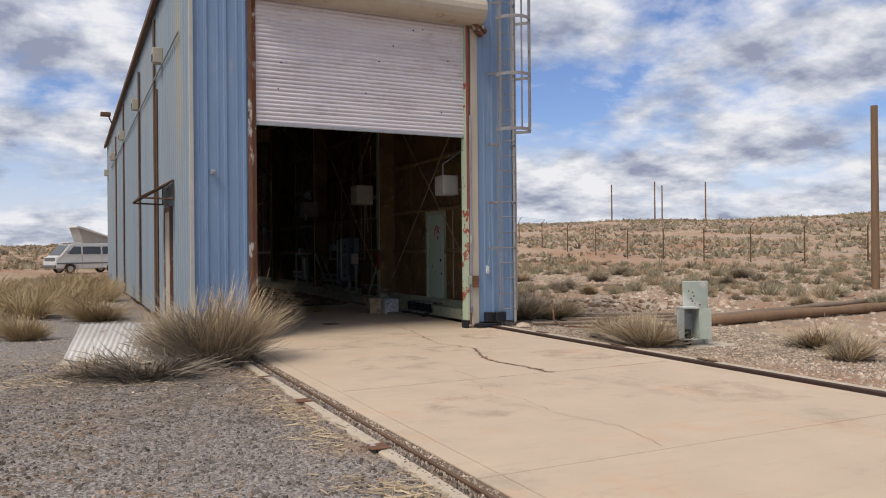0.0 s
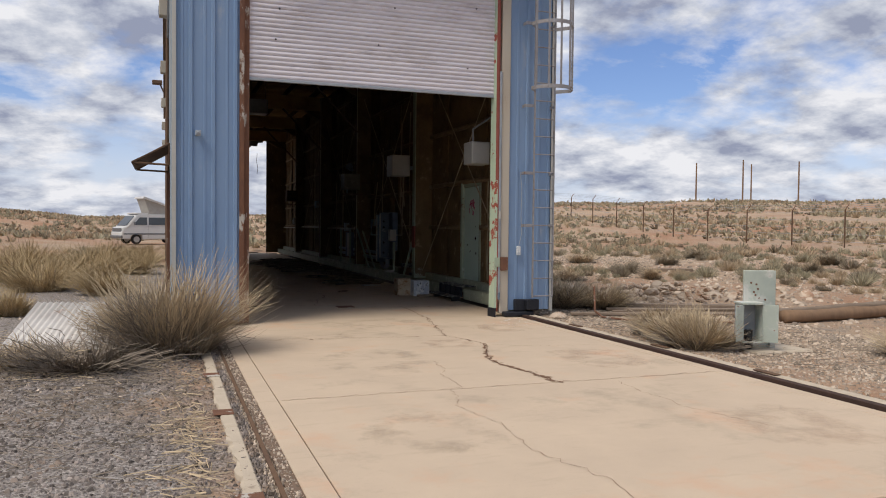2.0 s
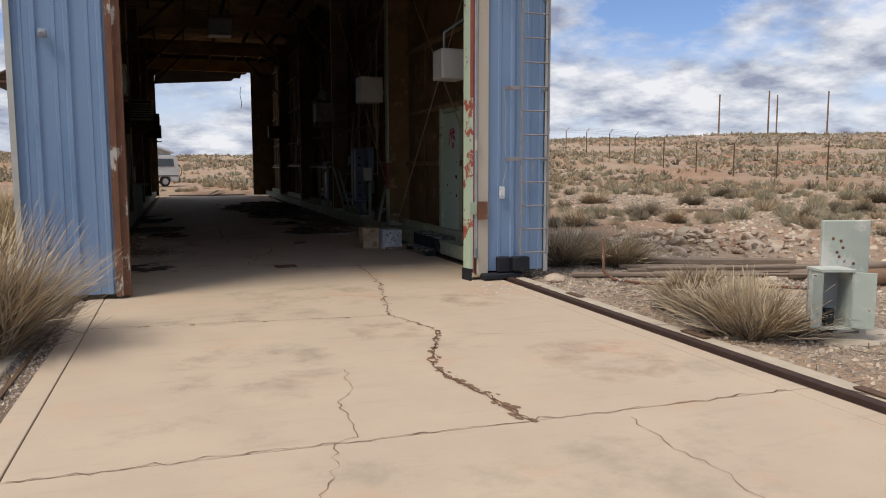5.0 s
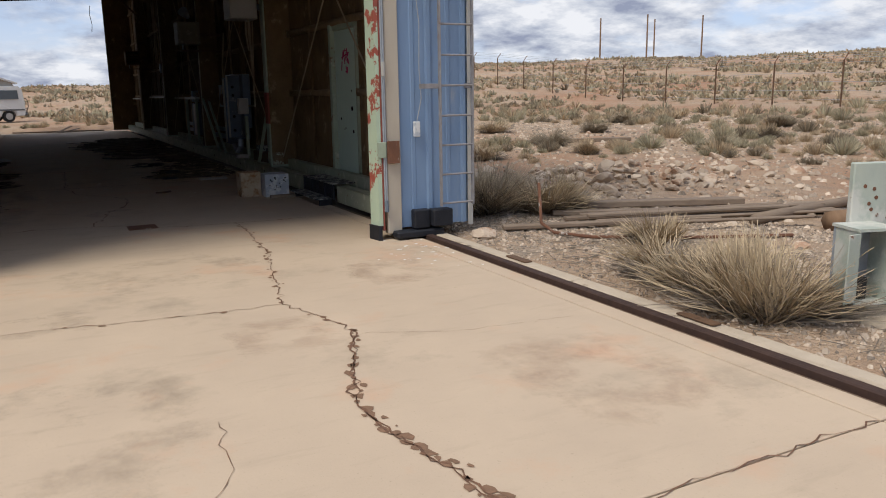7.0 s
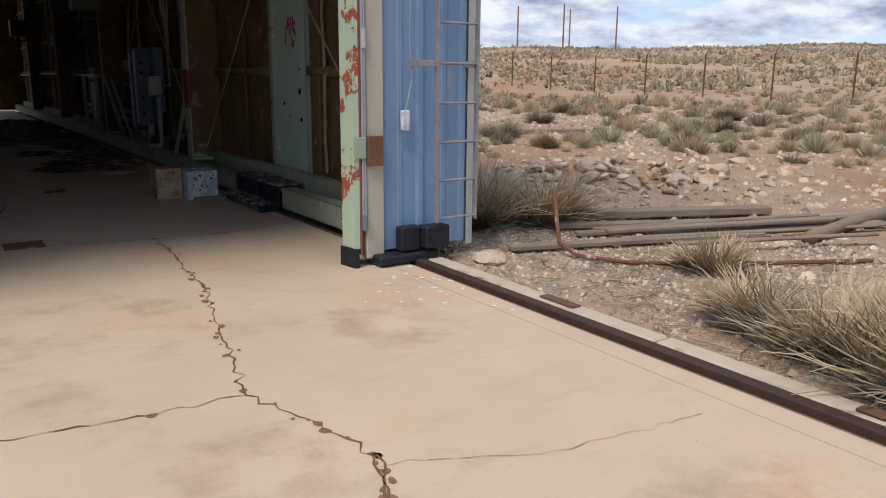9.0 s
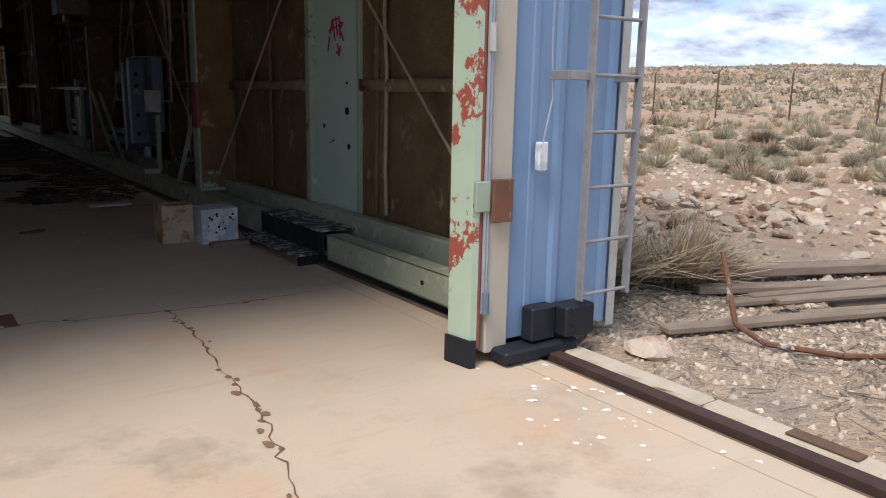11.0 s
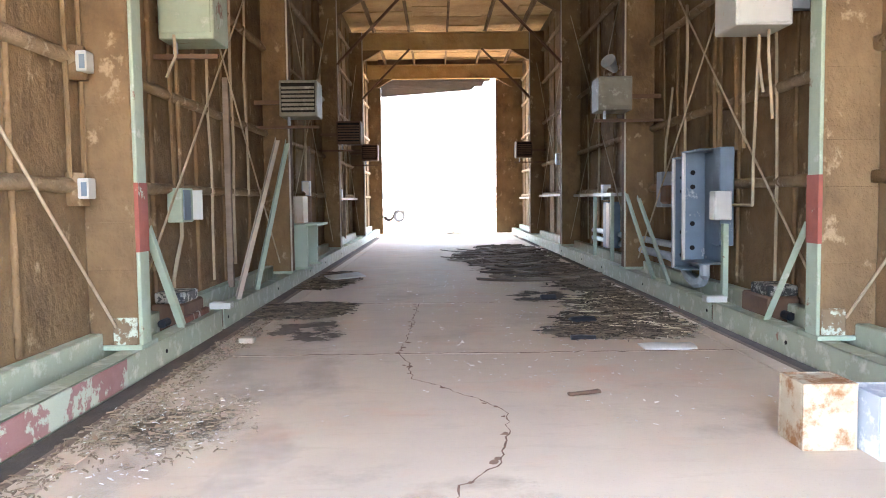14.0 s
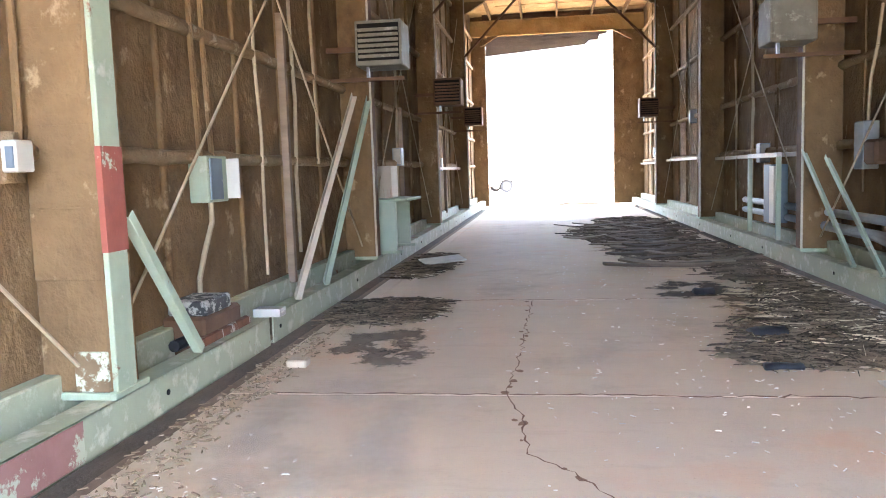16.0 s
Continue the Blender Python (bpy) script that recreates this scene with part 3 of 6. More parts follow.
prism(bm, [(3.10, Y0 - .07), (3.17, Y0 - .07), (3.17, Y0 - .02), (3.25, Y0 - .02), (3.25, Y0 + .12), (3.10, Y0 + .12)], "z", 0.03, 6.3)
part("door_jamb", bm, RUST, wall_front, "rusty steel door jamb")
bm = empty_bm()
prism(bm, [(7.44, Y0 + .022), (7.475, Y0 + .022), (7.475, Y0 + .06), (7.44, Y0 + .06)], "z", 0.08, 6.3)
part("door_jamb", bm, RUST, wall_front, "rusty steel door jamb")

wall_back = thing("wall_back", "narrow metal end wall around a tall opening", "wall", (5.0, Y1, 0), kind="structure")
for x0, x1, z0 in ((XLO, 2.77, .05), (7.25, XRO, .05), (2.77, 7.25, 6.6)):
    front_sheet(wall_back, x0, x1, Y1 + .04, z0, EAVE + (.5 if z0 > 1 else 0), 1, PALE, max(2, int((x1 - x0) * 3)))
    bm = empty_bm()
    box(bm, (x0 + .01, Y1 - .05, z0 + .02), (x1 - .01, Y1 + .02, EAVE + (.45 if z0 > 1 else 0)))
    part("lining", bm, FOAM, wall_back)

# ---- roof and ceiling ----
roof = thing("roof", "low pitched ribbed metal roof", "roof", (5.3, 30, EAVE), kind="structure")
xm = (XLO + XRO) / 2
for x0, x1, nm in ((XLO - .12, xm, "roof_slope"), (xm, XRO + .12, "roof_slope")):
    bm = empty_bm()
    zA, zB = (EAVE, EAVE + .55) if x0 < 4 else (EAVE + .55, EAVE)
    prism(bm, [(x0, zA), (x1, zB), (x1, zB + .06), (x0, zA + .06)], "y", Y0 - .15, Y1 + .15)
    part(nm, bm, PALE, roof)
for x in (XLO - .16, XRO + .06):
    bm = empty_bm()
    box(bm, (x, Y0 - .16, EAVE - .06), (x + .10, Y1 + .16, EAVE + .09), .01)
    part("eave_gutter", bm, DARKSTEEL, roof, "dark eave gutter")
bm = empty_bm()
rr = rng(7)
for k in range(50):
    y = Y0 + .1 + (Y1 - Y0 - .2) * k / 50
    for a in range(6):
        x = XL + (XR - XL) * a / 6
        d = rr.uniform(0, .05)
        box(bm, (x, y, 6.82 - d), (x + (XR - XL) / 6 - .004, y + (Y1 - Y0 - .2) / 50 - .004, 6.97))
single("ceiling", bm, CEILFOAM, "yellowed sprayed foam ceiling between steel rafters", "ceiling", kind="structure")
for k, x in enumerate((3.0, 4.1, 5.3, 6.5, 7.6)):
    bm = empty_bm()
    box(bm, (x - .03, Y0 + .1, 6.6), (x + .03, Y1 - .1, 6.82), .008)
    single("purlin", bm, FOAM, "foam-covered roof purlin running the length of the shed", "purlin", "roof purlins")


# ---- steel frames ----
def column(side, y, first=False):
    """side -1: left wall, 1: right wall."""
    xi = 2.655 if side < 0 else 7.84
    xo = XL if side < 0 else XR
    s = 1 if side < 0 else -1
    e = thing("steel_column", "foam-crusted steel column with a pale green inner flange", "column", (xi, y, 0), "portal columns")
    bm = empty_bm()
    lo, hi = sorted((xi - s * .03, xi))
    box(bm, (lo, y - .14, .27), (hi, y + .045, 6.6), .006)
    # Beyond y 22 the unlit face and lit edge are put into colour.
    part("inner_flange", bm, GREEN if y < 22 else DARKSTEEL, e)
    if y > 22:
        lo, hi = sorted((xi - s * .022, xi + s * .003))
        part("flange_edge", box(empty_bm(), (lo, y - .15, .27), (hi, y - .14, 6.6)), BEIGE, e, "pale strip painted as the lit flange edge")
    bm = empty_bm()
    lo, hi = sorted((xo, xi - s * .03))
    rr = rng(int(y * 7 + side))
    z = .30
    while z < 6.6:
        h = rr.uniform(.35, .6)
        d = rr.uniform(-.006, .006)
        box(bm, (lo, y - .15 + d, z), (hi, y + .12, min(z + h + .02, 6.6)), .012)
        z += h
    part("foam_casing", bm, FOAM, e, "brown foam casing")
    bm = empty_bm()
    lo, hi = sorted((xi - s * .30, xi + s * .004))
    box(bm, (lo, y - .17, .27), (hi, y + .17, .31), .006)
    part("base_plate", bm, GREEN, e, "green base plate")
    if y < 22:
        bm = empty_bm()
        lo, hi = sorted((xi - s * .028, xi + s * .004))
        box(bm, (lo, y - .144, 1.02), (hi, y + .049, 1.55))
        part("red_band", bm, REDP, e, "band of red primer")
        bm = empty_bm()
        lo, hi = sorted((xi - s * .22, xi - s * .035))
        box(bm, (lo, y - .158, .31), (hi, y - .14, .52), .006)
        part("gusset_plate", bm, SPLASH, e)
    # struts to the sill beam
    for y2, zt in (((y + .84, 1.2),) if y < 22 else ((y - 2.4, 2.35), (y - 3.3, 2.3)) if side < 0 and y < 27 else ((y - 1.7, 1.5), (y - 2.4, 1.4)) if y < 27 else ()):
        bm = empty_bm()
        a, b = Vector((xi - s * .03, y + (.1 if y < 22 else -.12 if y2 > y - 2 or y2 == y - 2.4 and side < 0 else -.9), zt)), Vector((xi - s * .03, y2, .30))
        d = (b - a)
        m = Matrix.Translation((a + b) / 2) @ d.to_track_quat("Z", "Y").to_matrix().to_4x4()
        box(bm, (-.03, -.03, -d.length / 2), (.03, -.022, d.length / 2), .002, m)
        box(bm, (-.03, -.022, -d.length / 2), (-.022, .03, d.length / 2), .002, m)
        part("strut", bm, GREEN if y < 22 else TEAL if y2 > y - 2.5 else BEIGE, e, "slanting green angle strut")
    return e


for y in COLS:
    for side in (-1, 1):
        column(side, y)
for y in (14.95, *COLS, 44.7):
    e = thing("roof_frame", "deep brown steel rafter with haunches and knee braces", "rafter", (5.25, y, 6.1), "roof frames")
    bm = empty_bm()
    box(bm, (XL + .02, y - .012, 6.10), (XR - .02, y + .012, 6.58))
    part("web", bm, CEILFOAM if y > 30 else FOAM, e)
    for z in (6.06, 6.58):
        bm = empty_bm()
        box(bm, (XL + .02, y - .09, z), (XR - .02, y + .09, z + .03), .004)
        part("flange", bm, CEILFOAM if y > 30 else FOAM, e)
    for x, s in ((2.62, 1), (7.86, -1)):
        bm = empty_bm()
        prism(bm, [(x, 5.75), (x + s * .08, 5.75), (x + s * .62, 6.06), (x, 6.06)], "y", y - .08, y + .08)
        part("haunch", bm, FOAM, e)
        if 21 < y < 44:
            bm = empty_bm()
            rod(bm, (x, y - .12, 4.55), (x + s * 1.5, y - .12, 6.08), .035, 6)
            part("knee_brace", bm, DARKSTEEL, e)


# ---- sill beams along both sides ----
def sill_beam(side):
    s = 1 if side < 0 else -1
    xi = 2.65 if side < 0 else 7.84
    e = thing("sill_beam", "long pale green steel channel beam with flaking paint and red primer", "beam", (xi, 30, .1), "sill beams")
    spans = ((14.9, 22.72), (22.80, 34.0), (34.05, 44.8)) if side < 0 else ((14.95, 17.2), (18.56, 22.78), (22.84, 33.0), (33.05, 44.8))
    for a, b in spans:
        bm = empty_bm()
        lo, hi = sorted((xi, xi - s * .012))
        box(bm, (lo, a, .05), (hi, b, .272))
        for z in (.05, .262):
            lo, hi = sorted((xi, xi - s * .16))
            box(bm, (lo, a, z), (hi, b, z + .012), .002)
        part("channel", bm, SILLGREEN, e)
    bm = empty_bm()
    lo, hi = sorted((xi - s * .30, xi - s * .42))
    box(bm, (lo, 14.9, .10), (hi, 44.8, .40), .01)
    part("base_strip", bm, SILLGREEN, e, "green base strip against the foam")
    bm = empty_bm()
    lo, hi = sorted((xi - s * .02, xi - s * .42))
    box(bm, (lo - .0, 14.9, .075), (hi, 44.8, .12))
    part("dirt_bed", bm, DIRT, e, "dirt lying between the beams")
    for y in np.arange(16, 44, 2.4):
        bm = empty_bm()
        lo, hi = sorted((xi + s * .006, xi - s * .006))
        rod(bm, (lo, y + .3 * math.sin(y * 7), .16), (hi, y + .3 * math.sin(y * 7), .16), .018, 8)
        part("bolt_hole", bm, BLACKHOLE, e)
    return e


left_beam = sill_beam(-1)
sill_beam(1)
part("primer_stretch", box(empty_bm(), (2.645, 17.6, .064), (2.6535, 20.25, .262)), REDSILL, left_beam, "bare red primer with mint flakes")
for side, xi in ((-1, 2.65), (1, 7.84)):
    s = -side
    bm = empty_bm()
    lo, hi = sorted((xi - s * .12, xi + s * .10))
    box(bm, (lo, 22.69, .28), (hi, 22.83, .345), .004)
    for k in (-.03, .03):
        rod(bm, (xi + s * .1, 22.76 + k, .315), (xi + s * .108, 22.76 + k, .315), .009, 6)
    single("splice_plate", bm, WHITEMETAL, "pale bolted splice block on the sill beam", "plate", "splice plates")


# ---- girts, battens and rods on the walls ----
def lump_bar(bm, a, b, r, seed, seg=.45):
    rr = rng(seed)
    a, b = Vector(a), Vector(b)
    n = max(2, int((b - a).length / seg))
    q = (b - a).to_track_quat("Z", "Y").to_matrix().to_4x4()
    rings = []
    for i in range(n + 1):
        p = a.lerp(b, i / n)
        ring = []
        for k in range(7):
            t = 2 * math.pi * k / 7
            q_r = r * rr.uniform(.78, 1.2)
            ring.append(bm.verts.new(p + q @ Vector((math.cos(t) * q_r, math.sin(t) * q_r, 0))))
        rings.append(ring)
    for u, v in zip(rings, rings[1:]):
        for k in range(7):
            bm.faces.new((u[k], u[(k + 1) % 7], v[(k + 1) % 7], v[k]))
    bm.faces.new(rings[0][::-1])
    bm.faces.new(rings[-1])
    return bm


BAYS = (14.95, *COLS, 44.9)
seed = 50
for side in (-1, 1):
    x = XL + .03 if side < 0 else XR - .03
    for y0, y1 in zip(BAYS, BAYS[1:]):
        for z in (1.53, 2.45, 3.75, 5.0, 6.0):
            cuts = [(y0 + .12, y1 - .12)]
            if side > 0 and y0 < 15 and z < 2:
                cuts = [(y0 + .05, 17.34), (18.42, y1 - .14)]
            if side > 0 and y0 < 15 and 2 < z < 3:
                cuts = [(y0 + .05, y1 - .14)]
                z = 2.53
            for a, b in cuts:
                seed += 1
                bm = lump_bar(empty_bm(), (x, a, z), (x, b, z), .055, seed, .25)
                smooth(single("wall_girt", bm, GIRTFOAM, "horizontal wall girt crusted with brown foam", "girt", "wall girts"))
        rr = rng(int(y0 * 3) + side)
        nb = 5
        for k in range(1, nb):
            y = y0 + (y1 - y0) * k / nb + rr.uniform(-.15, .15)
            if side > 0 and y0 < 15 and 17.2 < y < 18.6:
                continue
            seed += 1
            xx = x - (.012 if side < 0 else -.012)
            bm = lump_bar(empty_bm(), (xx, y, .42), (xx, y + rr.uniform(-.03, .03), 6.5), .024, seed, .3)
            smooth(single("wall_batten", bm, FOAM, "thin upright batten crusted with foam", "batten", "wall battens"))
        if y0 < 33:
            xr = 2.46 if side < 0 else 8.06
            for (ya, yb) in ((y0 + .12, y1 - .2), (y1 - .16, y0 + .2)):
                bm = rod(empty_bm(), (xr, ya, .45), (xr, yb, 5.6), .011 if y0 < 21 else .009, 6)
                single("brace_rod", bm, ROPE, "thin pale diagonal bracing rod across the bay", "rod", "bracing rods")


# ---- doors ----
def personnel_door():
    e = thing("door_1", "pale mint steel door, closed, with bullet holes and a scrawl", "door", (8.3, 17.88, .29), kind="structure")
    for nm, lo, hi in (("frame_jamb", (8.265, 17.405, .27), (8.40, 17.455, 2.50)), ("frame_jamb", (8.22, 18.305, .27), (8.40, 18.40, 2.50)), ("frame_head", (8.25, 17.455, 2.41), (8.40, 18.305, 2.50))):
        bm = box(empty_bm(), lo, hi, .008)
        part(nm, bm, GREEN, e)
    bm = box(empty_bm(), (8.285, 17.46, .29), (8.33, 18.30, 2.405), .004)
    leaf = part("door_leaf", bm, DOORGREEN, e)
    for y, z, r in ((17.66, 1.30, .035), (17.63, .98, .026), (18.12, 1.15, .02), (17.66, 1.55, .013), (17.94, 1.02, .012), (17.99, 1.0, .009)):
        bm = rod(empty_bm(), (8.279, y, z), (8.2875, y, z), r, 9)
        part("hole", bm, BLACKHOLE, leaf, "punched hole")
    strokes = [((17.98, 1.99), (17.93, 2.12), (17.88, 1.93)), ((17.90, 2.06), (17.97, 2.02)), ((17.87, 2.14), (17.83, 1.97)), ((17.91, 2.11), (17.80, 2.12)),
               ((17.80, 2.14), (17.78, 1.94)), ((17.80, 2.1), (17.74, 2.06), (17.80, 2.02), (17.73, 1.95)), ((18.01, 2.02), (17.72, 2.08)), ((18.02, 1.84), (17.99, 1.97)),
               ((17.84, 1.90), (17.80, 1.80)), ((17.86, 1.83), (17.80, 1.795), (17.78, 1.88)), ((17.76, 2.0), (17.72, 1.92))]
    bm = empty_bm()
    for s in strokes:
        for a, b in zip(s, s[1:]):
            rod(bm, (8.283, *a), (8.283, *b), .009, 5)
    part("scrawl", bm, PINK, leaf, "magenta spray-paint scrawl with an arrow")


personnel_door()


def roller_door():
    e = thing("roller_door", "weathered white slatted roller shutter, stopped half open", "door", (5.35, Y0 + .03, 3.76))
    bm = empty_bm()
    n = 6
    prof = [(-.018 * math.sin(math.pi * k / n), .07 * k / n) for k in range(n + 1)]
    prof = [(p[0] - .003, p[1]) for p in prof] + [(.012, .07), (.012, 0)]
    prism(bm, [(Y0 + .03 + a, b) for a, b in prof], "x", 3.24, 7.47)
    me = mesh_of("slat", bm, CURTAIN)
    for k in range(36):
        ob = new("slat", me)
        ob.parent = e
        ob.matrix_parent_inverse = e.matrix_basis.inverted()
        ob.matrix_basis = pose(0, 0, 3.80 + k * .072)
    bm = box(empty_bm(), (3.24, Y0 + .0, 3.755), (7.47, Y0 + .05, 3.80), .006)
    part("bottom_bar", bm, GREYMETAL, e)
    bm = empty_bm()
    pts = [(Y0 + .02 + .30 * math.cos(t) - .22, 6.22 + .27 * math.sin(t)) for t in np.linspace(math.pi * .5, math.pi * 1.5, 10)]
    prism(bm, [(p[0], p[1]) for p in pts] + [(Y0 - .04, 5.96), (Y0 - .04, 6.49)], "x", 3.2, 7.62)
    part("hood", bm, BEIGE, e, "rounded beige shutter hood")
    rr = rng(5)
    for k in range(9):
        x, z = rr.uniform(3.6, 7.2), rr.uniform(4.0, 5.9)
        part("bullet_hole", rod(empty_bm(), (x, Y0 + .004, z), (x, Y0 + .016, z), .014, 7), BLACKHOLE, e)
    for k in range(5):
        part("chain_wheel", rod(empty_bm(), (7.50 + .05 * k, Y0 - .16, 5.9 - .06 * (k % 3)), (7.53 + .05 * k, Y0 - .16, 5.95 - .06 * (k % 3)), .10 - .01 * k, 10), RUST, e)


roller_door()


def torn_shutter():
    e = thing("torn_shutter", "grey roller shutter, torn and hanging skewed in the end opening", "door", (5.0, Y1 - .1, 5.4))
    prism_pts = [(2.78, 5.42), (6.30, 5.66), (6.45, 5.80), (6.75, 5.80), (6.80, 5.98), (7.05, 6.02), (7.1, 6.22), (7.24, 6.3), (7.24, 6.6), (2.78, 6.6)]
    bm = prism(empty_bm(), prism_pts, "y", Y1 - .09, Y1 - .06)
    part("curtain", bm, DARKCURT, e)
    for k in range(14):
        z = 5.72 + k * .065
        bm = box(empty_bm(), (2.80, Y1 - .105, z), (6.3 if z < 5.9 else 7.2 if z > 6.3 else 6.7, Y1 - .088, z + .04), .003)
        part("slat", bm, DARKCURT, e)
    bm = rod(empty_bm(), (2.7, Y1 - .3, 6.75), (7.3, Y1 - .3, 6.75), .16, 14)
    part("drum", bm, DARKSTEEL, e)


torn_shutter()


def front_post():
    e = thing("door_post", "green steel door post worn to red primer, with a black foot", "post", (7.33, 14.78, 0))
    bm = empty_bm()
    prism(bm, [(7.348, 14.53), (7.392, 14.53), (7.392, 14.55), (7.363, 14.55), (7.338, 14.70), (7.323, 14.70)], "z", .15, 6.3)
    part("angle", bm, GREENRED, e)
    bm = box(empty_bm(), (7.35, 14.524, 2.35), (7.392, 14.53, 6.3))
    part("upper_primer", bm, REDP, e, "bare red primer on the upper post")
    bm = box(empty_bm(), (7.396, 14.53, .10), (7.415, 14.60, 6.3), .004)
    part("red_strip", bm, REDP, e, "strip of red primer")
    bm = prism(empty_bm(), [(7.335, 14.51), (7.37, 14.505), (7.34, 14.70), (7.305, 14.705)], "z", 0, .155)
    part("foot", bm, BLACK, e, "black painted foot")
    bm = box(empty_bm(), (7.345, 14.50, .86), (7.44, 14.525, 1.02), .004)
    latch = part("latch_plate", bm, GREEN, e, "pale green latch plate")
    bm = box(empty_bm(), (7.445, 14.475, .80), (7.575, 14.50, 1.03), .003)
    part("strike_plate", bm, RUST, e, "rusty strike plate")
    for x in (7.42, 7.438):
        part("conduit", rod(empty_bm(), (x, 14.52, .3), (x, 14.52, 4.2), .011, 7), GREYMETAL, e)
    part("conduit_fitting", rod(empty_bm(), (7.425, 14.50, 1.68), (7.425, 14.50, 1.82), .02, 8), WHITEMETAL, e)
    part("conduit_fitting", rod(empty_bm(), (7.425, 14.50, .3), (7.425, 14.50, .42), .02, 8), BLUEGREY, e)


front_post()


def bumper():
    e = thing("end_bumper", "black steel buffer box at the shed foot", "bumper", (7.86, 14.35, 0))
    bm = box(empty_bm(), (7.715, 14.44, .10), (7.90, 14.54, .30), .012)
    part("box", bm, BLACK, e)
    bm = box(empty_bm(), (7.90, 14.36, .12), (8.13, 14.50, .30), .012)
    part("cover", bm, BLACK, e)
    bm = box(empty_bm(), (7.50, 14.40, .015), (8.05, 14.56, .09), .015)
    part("skirt", bm, BLACK, e)
    for z in (.2, .28):
        part("bolt", rod(empty_bm(), (7.95, 14.345, z), (7.95, 14.362, z), .009, 6), BLACK, e)


bumper()


def ladder():
    e = thing("caged_ladder", "galvanized wall ladder with a safety cage", "ladder", (8.25, 14.35, .3))
    xs = (7.99, 8.37)
    for x in xs:
        bm = box(empty_bm(), (x - .006, 14.33, .33), (x + .006, 14.385, 7.9), .002)
        part("stile", bm, LADDER, e)
    for k in range(25):
        z = .36 + k * .305
        part("rung", rod(empty_bm(), (xs[0], 14.358, z), (xs[1], 14.358, z), .011, 8), LADDER, e)
    for z in (1.55, 2.45, 3.6, 5.0, 6.4):
        bm = box(empty_bm(), (xs[0] - .16, 14.36, z), (xs[0], 14.385, z + .05), .003)
        box(bm, (xs[0] - .17, 14.36, z), (xs[0] - .155, 14.5, z + .05), .002)
        part("bracket", bm, LADDER, e)
        bm = box(empty_bm(), (xs[1] - .006, 14.36, z), (xs[1] + .006, 14.53, z + .05), .002)
        part("bracket", bm, LADDER, e)
    r, cx, cy = .37, 8.18, 14.22
    hoop = [(cx - .19, 14.34)] + [(cx + r * math.cos(t), cy - .06 + r * 1.02 * math.sin(t)) for t in np.linspace(math.pi * 1.02, math.pi * 1.98, 16)] + [(cx + .19, 14.34)]
    for z in (3.88, 4.95, 6.05, 7.1):
        bm = empty_bm()
        rings = [[bm.verts.new((cx + (px - cx) * k, cy + (py - cy) * k, z + dz)) for k, dz in ((1, -.03), (1, .03), (.975, .03), (.975, -.03))] for px, py in hoop]
        for u, v in zip(rings, rings[1:]):
            for q in range(4):
                bm.faces.new((u[q], u[(q + 1) % 4], v[(q + 1) % 4], v[q]))
        bm.faces.new(rings[0])
        bm.faces.new(rings[-1][::-1])
        bmesh.ops.recalc_face_normals(bm, faces=bm.faces)
        part("cage_hoop", bm, LADDER, e)
    for t in (1.12, 1.32, 1.5, 1.68, 1.88):
        x, y = cx + (r - .008) * math.cos(math.pi * t), cy - .06 + (r * 1.02 - .008) * math.sin(math.pi * t)
        part("cage_strap", box(empty_bm(), (x - .018, y - .004, 3.87), (x + .018, y + .004, 7.4)), LADDER, e)


ladder()
bm = empty_bm()
tube(bm, [(7.80, 14.50, 2.5), (7.83, 14.49, 2.2), (7.82, 14.49, 1.75), (7.84, 14.49, 1.45), (7.78, 14.49, 1.2)], .006)
single("loose_cable", bm, GREYMETAL, "thin cable hanging down the blue front", "cable")
bm = box(empty_bm(), (7.75, 14.48, 1.06), (7.82, 14.52, 1.22), .008)
single("outlet_box", bm, PATCHBLUE, "small weathered outlet box on the blue front", "outlet")
bm = box(empty_bm(), (2.46, 14.44, 2.85), (2.54, 14.53, 2.93), .008)
rod(bm, (2.5, 14.42, 2.87), (2.5, 14.46, 2.89), .03, 8)
single("wall_sensor", bm, GREYMETAL, "small grey fitting on the blue front", "fitting")


# ---- outside of the left wall ----
def awning_door():
    e = thing("door_2", "narrow weathered metal side door, closed", "door", (2.1, 17.4, .1), kind="structure")
    part("door_leaf", box(empty_bm(), (2.085, 17.0, .12), (2.125, 17.85, 2.35), .005), BEIGE, e)
    for lo, hi in (((2.07, 16.92, .1), (2.13, 17.0, 2.45)), ((2.07, 17.85, .1), (2.13, 17.93, 2.45)), ((2.07, 17.0, 2.35), (2.13, 17.85, 2.45))):
        part("door_frame", box(empty_bm(), lo, hi, .004), RUST, e)
    a = thing("door_awning", "dark metal awning over the side door", "awning", (2.1, 17.4, 2.7))
    bm = prism(empty_bm(), [(2.12, 2.94), (1.50, 2.60), (1.50, 2.575), (2.12, 2.915)], "y", 16.6, 18.5)
    part("panel", bm, DARKSTEEL, a)
    for y in (16.62, 18.48):
        part("bracket", tube(empty_bm(), [(2.11, y, 2.56), (1.52, y, 2.58), (2.11, y, 2.93)], .018, 6), DARKSTEEL, a)
        part("bracket", tube(empty_bm(), [(2.11, y, 2.56), (2.11, y, 2.93)], .018, 6), DARKSTEEL, a)


